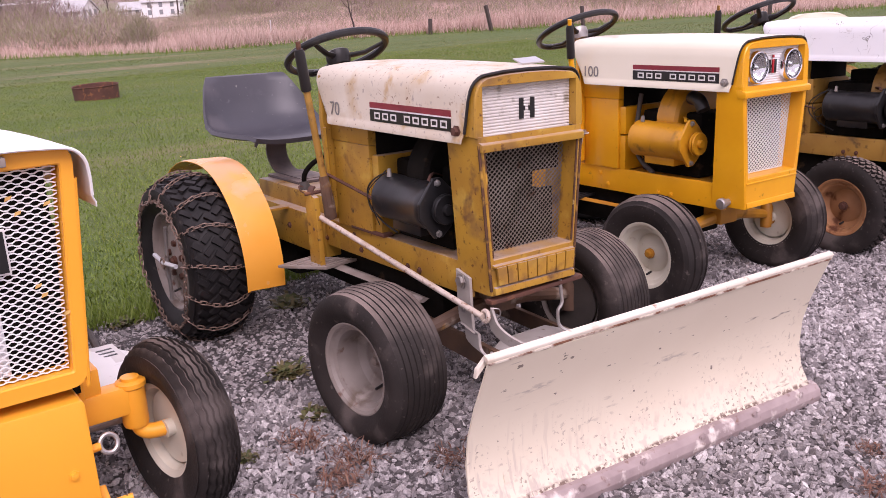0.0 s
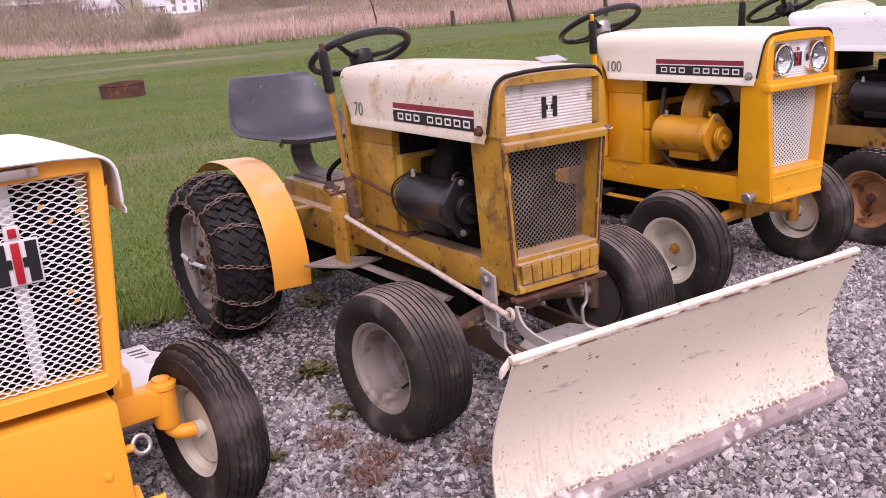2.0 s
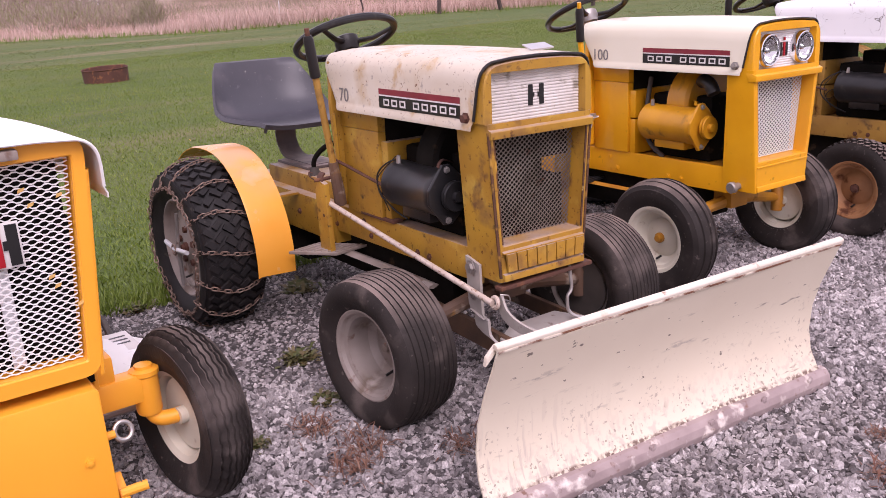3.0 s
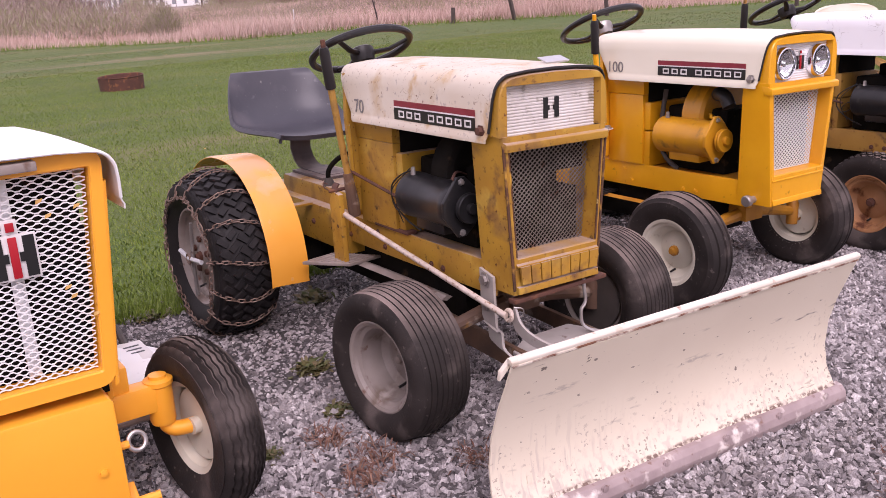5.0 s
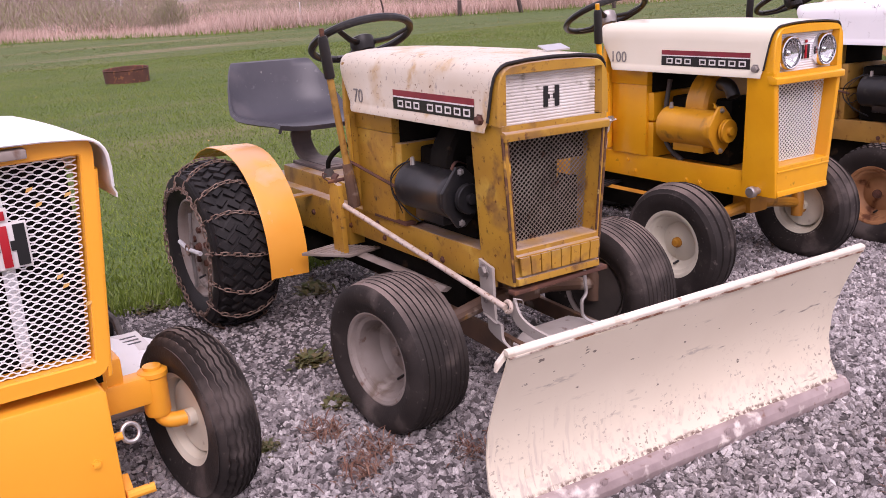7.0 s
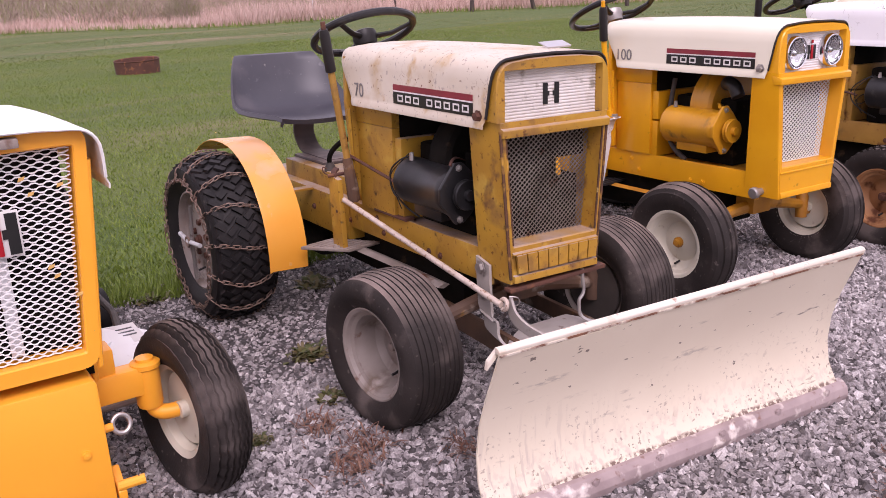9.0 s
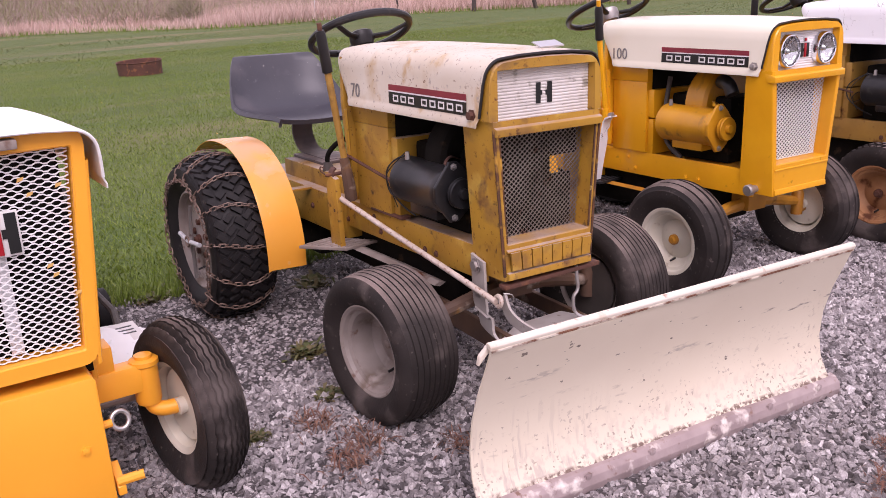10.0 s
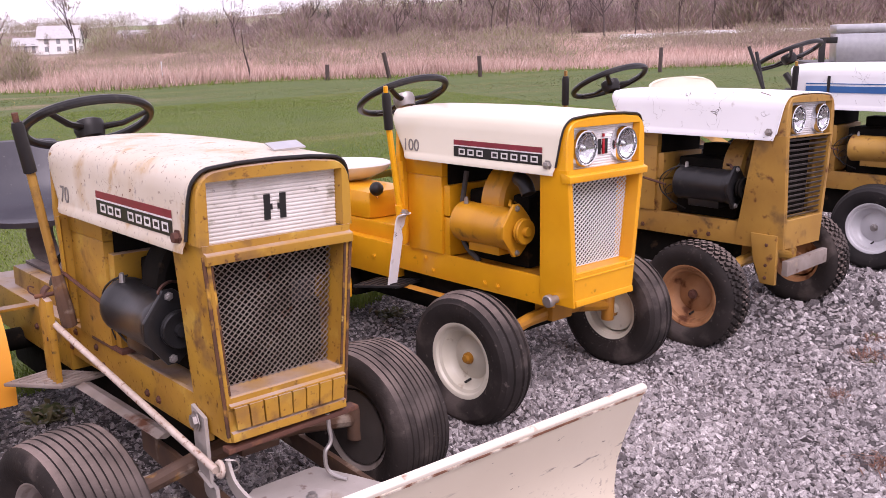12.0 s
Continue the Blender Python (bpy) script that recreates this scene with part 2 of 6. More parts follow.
grey_bar = material("grey_painted_steel", (0.33, 0.28, 0.25), (0.20, 0.16, 0.135), 10, 0.55, 0.1, spots=((RUST, 0.28, 16, 0.8), (DUST, 0.25, 10, 0.8)), bump=0.06)
axle_brown = material("rusty_brown_axle_paint", (0.15, 0.08, 0.045), (0.085, 0.05, 0.035), 12, 0.7, spots=((DUST, 0.3, 14, 0.9), ((0.30, 0.15, 0.03), 0.2, 22, 0.7)), bump=0.1)
rod_white = material("chipped_white_rod", (0.62, 0.53, 0.46), (0.46, 0.36, 0.29), 30, 0.5, spots=(((0.22, 0.11, 0.06), 0.34, 90, 0.8),))
rusty = material("rusted_steel", (0.12, 0.045, 0.028), (0.07, 0.03, 0.02), 8, 0.8, spots=(((0.22, 0.09, 0.04), 0.35, 20, 0.9),), bump=0.15)
chain_mat = material("rusty_chain_steel", (0.26, 0.185, 0.15), (0.14, 0.085, 0.06), 30, 0.55, 0.35)
black = material("black_plastic", (0.014, 0.013, 0.013), (0.022, 0.02, 0.02), 12, 0.42, gloss=0.3)
gloss_black = material("gloss_black_enamel", (0.012, 0.012, 0.013), (0.02, 0.019, 0.02), 20, 0.36, gloss=0.35, spots=(((0.05, 0.045, 0.04), 0.25, 22, 0.6),), bump=0.05)
seat_mat = material("scuffed_dark_vinyl", (0.040, 0.040, 0.052), (0.060, 0.058, 0.070), 5, 0.42, spots=(((0.085, 0.08, 0.092), 0.30, 7, 0.6), ((0.14, 0.14, 0.15), 0.15, 24, 0.6), ((0.22, 0.21, 0.20), 0.10, 70, 0.6)), bump=0.12)
seat_white = material("white_vinyl", (0.72, 0.71, 0.68), (0.66, 0.64, 0.60), 6, 0.45)
seat_cream = material("cream_vinyl", (0.70, 0.66, 0.54), (0.64, 0.59, 0.47), 6, 0.45)
# Greasy engine black; the same black paints the shade in bays and behind grilles.
engine_dark = material("greasy_engine_and_shade_black", (0.006, 0.0055, 0.005), (0.013, 0.011, 0.009), 15, 0.8, spots=(((0.06, 0.038, 0.02), 0.18, 18, 0.8),), bump=0.15, gloss=0.06)
decal_black = material("decal_black", (0.010, 0.010, 0.010), (0.014, 0.013, 0.013), 20, 0.35)
decal_red = material("decal_red", (0.26, 0.025, 0.04), (0.20, 0.02, 0.03), 18, 0.4)
badge_red = material("badge_red", (0.42, 0.012, 0.02), (0.36, 0.01, 0.016), 18, 0.35)
decal_white = material("decal_white", (0.74, 0.72, 0.70), (0.66, 0.64, 0.62), 18, 0.4)
number_grey = material("number_outline_grey", (0.16, 0.15, 0.15), (0.24, 0.22, 0.21), 25, 0.5)
mesh_dark = material("tarnished_expanded_metal", (0.29, 0.245, 0.21), (0.13, 0.10, 0.08), 14, 0.5, 0.4, spots=((RUST, 0.25, 25, 0.8),))
mesh_white = material("white_expanded_metal", (0.78, 0.77, 0.76), (0.70, 0.69, 0.68), 14, 0.4)
leaf_dry = material("dry_leaf_yellow", (0.62, 0.40, 0.12), (0.5, 0.28, 0.07), 30, 0.7)
blue_stripe = material("blue_stripe", (0.03, 0.13, 0.36), (0.025, 0.11, 0.30), 12, 0.35)
chrome = material("bright_chrome", (0.75, 0.75, 0.76), (0.68, 0.68, 0.7), 10, 0.12, 1.0)
lamp_back = material("lamp_reflector", (0.80, 0.80, 0.81), (0.72, 0.72, 0.73), 25, 0.1, 1.0)
plate_metal = material("diamond_plate_aluminium", (0.62, 0.62, 0.64), (0.52, 0.52, 0.55), 20, 0.28, 0.9)
bark = material("grey_brown_bark", (0.085, 0.062, 0.056), (0.055, 0.04, 0.036), 6, 0.9, bump=0.2)
house_white = material("white_clapboard", (0.78, 0.77, 0.76), (0.7, 0.69, 0.68), 2, 0.6)
roof_grey = material("pale_grey_shingle", (0.50, 0.49, 0.50), (0.40, 0.39, 0.40), 2, 0.7)
window_dark = material("curtained_window_glass", (0.22, 0.23, 0.25), (0.30, 0.30, 0.31), 2, 0.1)
# The sky's glare on the water is put into this pale base colour.
water_mat = material("sky_glare_pond_water", (0.66, 0.67, 0.69), (0.58, 0.59, 0.61), 0.2, 0.4)
stone_mat = island("crushed_grey_stone", [(0.085, 0.073, 0.074), (0.205, 0.183, 0.184), (0.315, 0.284, 0.285), (0.395, 0.360, 0.359), (0.48, 0.441, 0.438), (0.68, 0.637, 0.628)], 0.7, bump=0.7, size=1.2, broad=0.7, own=0.95)
grass_mat = island("spring_grass_blades", [(0.092, 0.142, 0.014), (0.136, 0.200, 0.021), (0.113, 0.172, 0.018), (0.166, 0.220, 0.031), (0.210, 0.222, 0.050)], 0.6, size=0.6)
reed_mat = island("dry_pinkish_reeds", [(0.34, 0.215, 0.175), (0.53, 0.36, 0.31), (0.64, 0.47, 0.42), (0.40, 0.27, 0.22), (0.68, 0.53, 0.48)], 0.8, size=0.15)
brush_mat = island("bare_spring_brush", [(0.16, 0.115, 0.10), (0.27, 0.20, 0.18), (0.35, 0.27, 0.24), (0.20, 0.18, 0.105), (0.24, 0.25, 0.11), (0.36, 0.27, 0.25)], 0.9, size=0.035)
lawn_mat = island("sunlit_lawn_tufts", [(0.095, 0.14, 0.03), (0.135, 0.178, 0.044), (0.18, 0.185, 0.068), (0.125, 0.16, 0.04), (0.21, 0.19, 0.095)], 0.7, size=0.35)
woods_mat = island("budding_far_woods", [(0.13, 0.095, 0.092), (0.24, 0.175, 0.17), (0.32, 0.225, 0.22), (0.18, 0.145, 0.125), (0.25, 0.225, 0.14), (0.15, 0.11, 0.11)], 0.9, size=0.02)
conifer_mat = island("dark_conifer_needles", [(0.03, 0.035, 0.02), (0.055, 0.06, 0.035), (0.04, 0.04, 0.03)], 0.8, size=0.3)
weed_mat = island("low_weed_leaves", [(0.045, 0.058, 0.012), (0.075, 0.085, 0.022), (0.13, 0.095, 0.04), (0.06, 0.068, 0.018)], 0.6, size=6)
dry_weed_mat = island("dry_red_brown_weed", [(0.09, 0.035, 0.025), (0.16, 0.07, 0.045), (0.22, 0.12, 0.08), (0.12, 0.05, 0.03)], 0.8, size=6)


# ---- shaping helpers; everything of a thing is in its own coordinates ----
def thing(name, m, label, category, group="", kind=""):
    ob = new(name)
    ob.matrix_world = m
    ob.empty_display_size = 0.1
    return tagged(ob, label, category, group, kind)


def part(name, bm, mat, parent=None, label="", smooth=35, place=None):
    me = bpy.data.meshes.new(name)
    bm.normal_update()
    if smooth:
        for f in bm.faces:
            f.smooth = True
        for e in bm.edges:
            if len(e.link_faces) == 2 and e.calc_face_angle(0) > radians(smooth):
                e.smooth = False
    bm.normal_update()
    bm.to_mesh(me)
    bm.free()
    me.materials.append(mat)
    ob = new(name, me)
    ob.parent = parent
    if place is not None:
        ob.matrix_basis = place
    return tagged(ob, label)


def box(x0, x1, y0, y1, z0, z1, bevel=0.004, bm=None, m=None):
    bm = bm or bmesh.new()
    vs = [bm.verts.new((x, y, z)) for x in (x0, x1) for y in (y0, y1) for z in (z0, z1)]
    if m is not None:
        for v in vs:
            v.co = m @ v.co
    fs = [bm.faces.new([vs[i] for i in q]) for q in ((0, 1, 3, 2), (4, 6, 7, 5), (0, 4, 5, 1), (2, 3, 7, 6), (0, 2, 6, 4), (1, 5, 7, 3))]
    if bevel:
        es = list({e for f in fs for e in f.edges})
        bmesh.ops.bevel(bm, geom=es, offset=bevel, segments=2, affect="EDGES", profile=0.6)
    return bm


def prism(outline, axis, a, b, bevel=0.0, bm=None):
    """An outline of 2D points, pulled along x, y or z from a to b."""
    bm = bm or bmesh.new()
    put = {"x": lambda p, d: (d, p[0], p[1]), "y": lambda p, d: (p[0], d, p[1]), "z": lambda p, d: (p[0], p[1], d)}[axis]
    lo, hi = [bm.verts.new(put(p, a)) for p in outline], [bm.verts.new(put(p, b)) for p in outline]
    n = len(outline)
    fs = [bm.faces.new(lo), bm.faces.new(hi[::-1])]
    fs += [bm.faces.new((lo[i], hi[i], hi[(i + 1) % n], lo[(i + 1) % n])) for i in range(n)]
    bmesh.ops.recalc_face_normals(bm, faces=fs)
    if bevel:
        bmesh.ops.bevel(bm, geom=list({e for f in fs for e in f.edges}), offset=bevel, segments=2, affect="EDGES", profile=0.6)
    return bm


def sheet(rows, thick, bm=None, close=False):
    """A surface through rows of points, given a thickness."""
    bm = bm or bmesh.new()
    vs = [[bm.verts.new(p) for p in r] for r in rows]
    fs = []
    for r0, r1 in zip(vs, vs[1:]):
        n = len(r0)
        for i in range(n if close else n - 1):
            fs.append(bm.faces.new((r0[i], r0[(i + 1) % n], r1[(i + 1) % n], r1[i])))
    bmesh.ops.recalc_face_normals(bm, faces=fs)
    if thick:
        bmesh.ops.solidify(bm, geom=fs, thickness=thick)
    return bm


def lathe(profile, n=40, axis="x", centre=(0, 0, 0), bm=None, wave=None):
    """(along, radius) points turned round an axis. wave(i, angle) shifts a point along the axis."""
    bm = bm or bmesh.new()
    rings = []
    c = Vector(centre)
    for i, (d, r) in enumerate(profile):
        ring = []
        for k in range(n):
            a = 2 * math.pi * k / n
            dd = d + (wave(i, k) if wave else 0)
            u, v = r * math.cos(a), r * math.sin(a)
            ring.append(bm.verts.new(c + Vector({"x": (dd, u, v), "y": (v, dd, u), "z": (u, v, dd)}[axis])))
        rings.append(ring)
    for r0, r1 in zip(rings, rings[1:]):
        for k in range(n):
            bm.faces.new((r0[k], r1[k], r1[(k + 1) % n], r0[(k + 1) % n]))
    for ring, (d, r) in ((rings[0], profile[0]), (rings[-1], profile[-1])):
        if r < 0.012:
            bm.faces.new(ring)
    bmesh.ops.recalc_face_normals(bm, faces=bm.faces[:])
    return bm


def tube(points, radius, n=10, bm=None, flat=1.0, closed=False, caps=True):
    """A round bar through points; radius a number or one for each point; flat < 1 squashes it."""
    bm = bm or bmesh.new()
    pts = [Vector(p) for p in points]
    rs = radius if isinstance(radius, (list, tuple)) else [radius] * len(pts)
    side, rings = None, []
    for i, p in enumerate(pts):
        if closed:
            way = (pts[(i + 1) % len(pts)] - pts[i - 1]).normalized()
        else:
            way = (pts[min(i + 1, len(pts) - 1)] - pts[max(i - 1, 0)]).normalized()
        if side is None:
            side = way.cross(Vector((0, 0, 1)) if abs(way.z) < 0.9 else Vector((1, 0, 0))).normalized()
        side = (side - way * side.dot(way)).normalized()
        up = way.cross(side)
        rings.append([bm.verts.new(p + rs[i] * (side * math.cos(2 * math.pi * k / n) + up * flat * math.sin(2 * math.pi * k / n))) for k in range(n)])
    if closed:
        rings.append(rings[0])
    for r0, r1 in zip(rings, rings[1:]):
        for k in range(n):
            bm.faces.new((r0[k], r0[(k + 1) % n], r1[(k + 1) % n], r1[k]))
    if caps and not closed:
        bm.faces.new(rings[0][::-1])
        bm.faces.new(rings[-1])
    return bm


def curve_points(points, steps=6):
    """Catmull-Rom points through a rough line."""
    p = [Vector(q) for q in points]
    p = [2 * p[0] - p[1], *p, 2 * p[-1] - p[-2]]
    out = []
    for a, b, c, d in zip(p, p[1:], p[2:], p[3:]):
        for s in range(steps):
            t = s / steps
            out.append(0.5 * (2 * b + (c - a) * t + (2 * a - 5 * b + 4 * c - d) * t * t + (3 * b - a - 3 * c + d) * t ** 3))
    return out + [p[-2]]


def strap(points, across, width, thick, bm=None):
    """A flat bar along points, its width along the direction across."""
    a = Vector(across).normalized() * width / 2
    return sheet([[Vector(p) - a, Vector(p) + a] for p in points], thick, bm)


def bolt(parent, at, axis="x", r=0.009, h=0.008, mat=None, name="bolt"):
    """A hexagon head on a washer, facing along an axis; h below 0 faces the other way."""
    s = 1 if h > 0 else -1
    bm = lathe([(0, r * 1.5), (s * 0.002, r * 1.5), (s * 0.002, r * 1.02), (h, r), (h + s * 0.001, 0.001)], 6, axis, at)
    return part(name, bm, mat or steel, parent, smooth=0)


def lettering(parent, name, body, size, m, mat):
    cu = bpy.data.curves.new(name, "FONT")
    cu.body, cu.size, cu.extrude, cu.align_x = body, size, 0.0006, "CENTER"
    tmp = bpy.data.objects.new(name, cu)
    scene.collection.objects.link(tmp)
    me = bpy.data.meshes.new_from_object(tmp.evaluated_get(bpy.context.evaluated_depsgraph_get()))
    bpy.data.objects.remove(tmp)
    me.materials.clear()
    me.materials.append(mat)
    ob = new(name, me)
    ob.parent, ob.matrix_basis = parent, m
    return ob


def heap(name, verts, faces, mat, label, category):
    """Many small pieces joined into one mesh."""
    me = bpy.data.meshes.new(name)
    me.from_pydata(verts, [], faces)
    me.materials.append(mat)
    return tagged(new(name, me), label, category, kind="stuff")


def scatter(base_v, base_f, spots):
    """Copies of a small piece: spots is an array of 4 x 4 matrices. Gives the vertices and faces of them all."""
    bv = np.c_[np.array(base_v), np.ones(len(base_v))]
    v = np.einsum("nij,kj->nki", spots, bv)[:, :, :3]
    f = np.array(base_f)[None] + (np.arange(len(spots)) * len(base_v))[:, None, None]
    return v.reshape(-1, 3), f.reshape(-1, len(base_f[0]))


# ---- garden tractors: forward is -y, the origin on the ground below the grille ----
def link_mesh(bm, m, length=0.027, width=0.014, r=0.0022):
    pts = []
    for k in range(8):
        a = 2 * math.pi * k / 8
        pts.append(m @ Vector((math.cos(a) * width / 2 + 0, math.sin(a) * width / 2 + (length - width) / 2 * (1 if math.sin(a) > 0 else -1), 0)))
    tube(pts, r, 4, bm, closed=True)


def chain_along(bm, points, step=0.021):
    """Links, turned by a quarter each, along a line of points."""
    pts = [Vector(p) for p in points]
    k, left = 0, 0.0
    for a, b in zip(pts, pts[1:]):
        seg = b - a
        d = left
        while d < seg.length:
            way = seg.normalized()
            side = way.cross(Vector((0.3, 0.2, 1)).normalized()).normalized()
            m = Matrix.Translation(a + way * d) @ Matrix((side, way, side.cross(way))).transposed().to_4x4() @ Matrix.Rotation(radians(90 * (k % 2) + 30), 4, "Y")
            link_mesh(bm, m)
            k, d = k + 1, d + step
        left = d - seg.length


BOW = {"lug": 0.24, "zig": 0.24, "three": 0.15, "rib": 0.09, "block": 0.12}


def tyre_mesh(R, W, rr, tread):
    s, h, bow = R - rr, W / 2, BOW[tread]
    side = [(-0.72 * h, rr - 0.004), (-0.80 * h, rr + 0.10 * s), (-0.95 * h, rr + 0.32 * s), (-1.0 * h, rr + 0.52 * s), (-0.97 * h, rr + 0.70 * s), (-0.90 * h, R - (bow + 0.09) * s), (-0.83 * h, R - bow * s)]
    crown = lambda x: R - bow * s * (abs(x) / (0.8 * h)) ** 2
    top, zig = [], set()
    grooves = {"rib": 8, "three": 3, "zig": 6, "lug": 0, "block": 0}[tread]
    if grooves:
        span = 1.48 * h
        for g in range(grooves):
            x = -span / 2 + span * (g + 0.5) / grooves
            w, d = {"rib": (0.0014, 0.0035), "zig": (0.0024, 0.005), "three": (0.004, 0.007)}[tread]
            for dx, deep in ((-w - 0.001, 0), (-w * 0.6, d), (w * 0.6, d), (w + 0.001, 0)):
                if tread == "zig":
                    zig.add(len(side) + len(top))
                top.append((x + dx, crown(x) - deep))
    else:
        top = [(x * h, crown(x * h) - 0.010) for x in (-0.7, -0.4, 0, 0.4, 0.7)]
    profile = side + top + [(-x, r) for x, r in side[::-1]]
    n = 144 if tread == "zig" else 72
    wave = (lambda i, k: 0.0013 * (1 if k % 4 < 2 else -1) if i in zig else 0.0) if tread == "zig" else None
    return lathe(profile, n, "x", wave=wave)


def tread_mesh(R, W, rr, tread):
    s, h, bow = R - rr, W / 2, BOW[tread]
    crown = lambda x: R - bow * s * (abs(x) / (0.8 * h)) ** 2
    bm = bmesh.new()
    if tread:
        rows = 42 if tread == "lug" else 44
        cols = (-0.70, -0.42, -0.14, 0.14, 0.42, 0.70) if tread == "lug" else (-0.66, -0.33, 0.0, 0.33, 0.66)
        for k in range(rows):
            for j, c in enumerate(cols):
                a = 2 * math.pi * (k + (0.5 if j % 2 else 0)) / rows
                size = (0.165 * h, 2 * math.pi * R / rows * 0.21) if tread == "lug" else (0.13 * h, 2 * math.pi * R / rows * 0.25)
                twist = (40 if j % 2 else -40) if tread == "lug" else (24 if c > 0 else -24 if c else 0)
                m = Matrix.Rotation(a, 4, "X") @ Matrix.Translation((c * h, 0, crown(c * h) - 0.011)) @ Matrix.Rotation(radians(twist), 4, "Z")
                box(-size[0], size[0], -size[1], size[1], 0, 0.0105, 0, bm, m)
    return bm


def wheel(parent, at, side, R, W, rr, tread, tyre_mat, rim_mat, hub_mat, dish, steer=0.0, chain=False, o_dark=False):
    """wheel > tyre, hub_cap, valve and, where it wears one, its chain. Made for the -x side; the other side is turned round."""
    h = W / 2
    bm = lathe([(-0.72 * h, rr + 0.010), (-0.78 * h, rr + 0.012), (-0.80 * h, rr + 0.004), (-0.74 * h, rr - 0.004), (-0.62 * h, rr - 0.008), (-0.55 * h, rr - 0.018), (dish - 0.012, rr - 0.024),
                (dish, rr - 0.036), (dish + 0.004, rr * 0.62), (dish - 0.004, rr * 0.5), (dish - 0.006, rr * 0.25), (dish - 0.010, rr * 0.2), (dish - 0.010, 0.001)], 48)
    lathe([(dish - 0.012, rr - 0.0245), (0.55 * h, rr - 0.018), (0.66 * h, rr - 0.006), (0.76 * h, rr + 0.003), (0.78 * h, rr + 0.012)], 48, bm=bm)
    lathe([(dish + 0.012, rr - 0.03), (dish + 0.012, 0.02), (dish + 0.03, 0.02), (dish + 0.03, 0.001)], 48, bm=bm)
    turn = Matrix.Translation(at) @ Matrix.Rotation(radians(steer + (0 if side < 0 else 180)), 4, "Z")
    w = part("wheel", bm, rim_mat, parent, place=turn)
    ty = part("tyre", tyre_mesh(R, W, rr, tread), tyre_mat, w, smooth=28)
    if tread in ("lug", "block"):
        tagged(part("tread", tread_mesh(R, W, rr, tread), tyre_mat, w, smooth=0), kind="stuff")
    part("hub_cap", lathe([(dish - 0.004, 0.019), (dish - 0.020, 0.018), (dish - 0.022, 0.013), (dish - 0.030, 0.011), (dish - 0.031, 0.001)], 16), hub_mat, w, smooth=20)
    if o_dark:
        # extra dark disc laid over the rim's inner side
        part("inner_disc", lathe([(dish + 0.032, rr - 0.02), (dish + 0.034, 0.02), (dish + 0.036, 0.001)], 40), rim_dark, w)
    part("valve_stem", tube([(dish - 0.005, 0.0, -rr * 0.62), (dish - 0.03, 0.0, -rr * 0.66)], 0.004, 8), black, w)
    if R > 0.25:
        for k in range(5):
            a = 2 * math.pi * k / 5 + 0.3
            part("lug_nut", lathe([(dish - 0.002, 0.013), (dish - 0.016, 0.011), (dish - 0.017, 0.001)], 6, "x", (0, 0.062 * math.cos(a), 0.062 * math.sin(a))), rusty, w, smooth=0)
    if chain:
        bm = bmesh.new()
        for x, r in ((-h - 0.006, rr + 0.058), (h + 0.006, rr + 0.058)):
            chain_along(bm, [(x + 0.004 * math.sin(5 * a), (r + 0.008 * math.sin(3 * a + 1)) * math.cos(a), (r + 0.008 * math.sin(3 * a + 1)) * math.sin(a)) for a in np.linspace(0, 2 * math.pi, 64)])
        for k in range(15):
            a0 = 2 * math.pi * k / 15 + 0.1
            line = []
            for u in np.linspace(-1, 1, 17):
                x = u * (h + 0.008)
                r = R + 0.004 - 0.24 * (R - rr) * min(1.0, abs(u) / 0.8) ** 2 - (0.76 * (R - rr) - 0.058) * max(0.0, (abs(u) - 0.74) / 0.26) ** 1.6
                a = a0 + 0.05 * math.sin(2.2 * u + k) + 0.03 * math.sin(9 * k)
                line.append((x, r * math.cos(a), r * math.sin(a)))
            chain_along(bm, line)
        part("tyre_chain", bm, chain_mat, w, "rusty ladder snow chain", smooth=60)
        part("chain_tightener", tube([(-0.098, -0.02, 0.13), (-0.100, 0.0, 0.02), (-0.098, 0.01, -0.14)], 0.007, 8), steel, w)
        part("chain_tightener", tube([(-0.108, -0.105, 0.008), (-0.112, 0.0, 0.0), (-0.108, 0.105, 0.008)], 0.008, 8), rim_silver, w, "bright crossbar")
        part("tightener_ring", tube([(-0.116, 0.018 * math.cos(a), 0.018 * math.sin(a)) for a in np.linspace(0, 2 * math.pi, 12, endpoint=False)], 0.004, 6, closed=True), chain_mat, w)
    return w


def hood_line(half, low, top, radius=0.048, inset=0.0, lip=0.007):
    """Half-section of a hood, from one lower edge over the top to the other."""
    left = [(-half - lip, low), (-half - lip, low + 0.010), (-half - lip * 0.3, low + 0.020), (-half + inset, low + 0.028), (-half + inset + 0.002, top - radius - 0.02)]
    for k in range(1, 7):
        a = math.pi / 2 * k / 6
        left.append((-half + inset + 0.004 + radius * (1 - math.cos(a)), top - 0.007 - inset - radius + radius * math.sin(a)))
    left += [(-half * 0.45, top - 0.002 - inset), (0, top - inset)]
    return left + [(-x, z) for x, z in left[-2::-1]]


def soft_corners(corners, rad):
    """The corners of a closed outline, each rounded into five points."""
    out, pts = [], [Vector(p) for p in corners]
    for i, p in enumerate(pts):
        a, b = p + (pts[i - 1] - p).normalized() * rad, p + (pts[(i + 1) % len(pts)] - p).normalized() * rad
        for k in range(5):
            s = k / 4
            out.append((1 - s) ** 2 * a + 2 * s * (1 - s) * p + s * s * b)
    return out


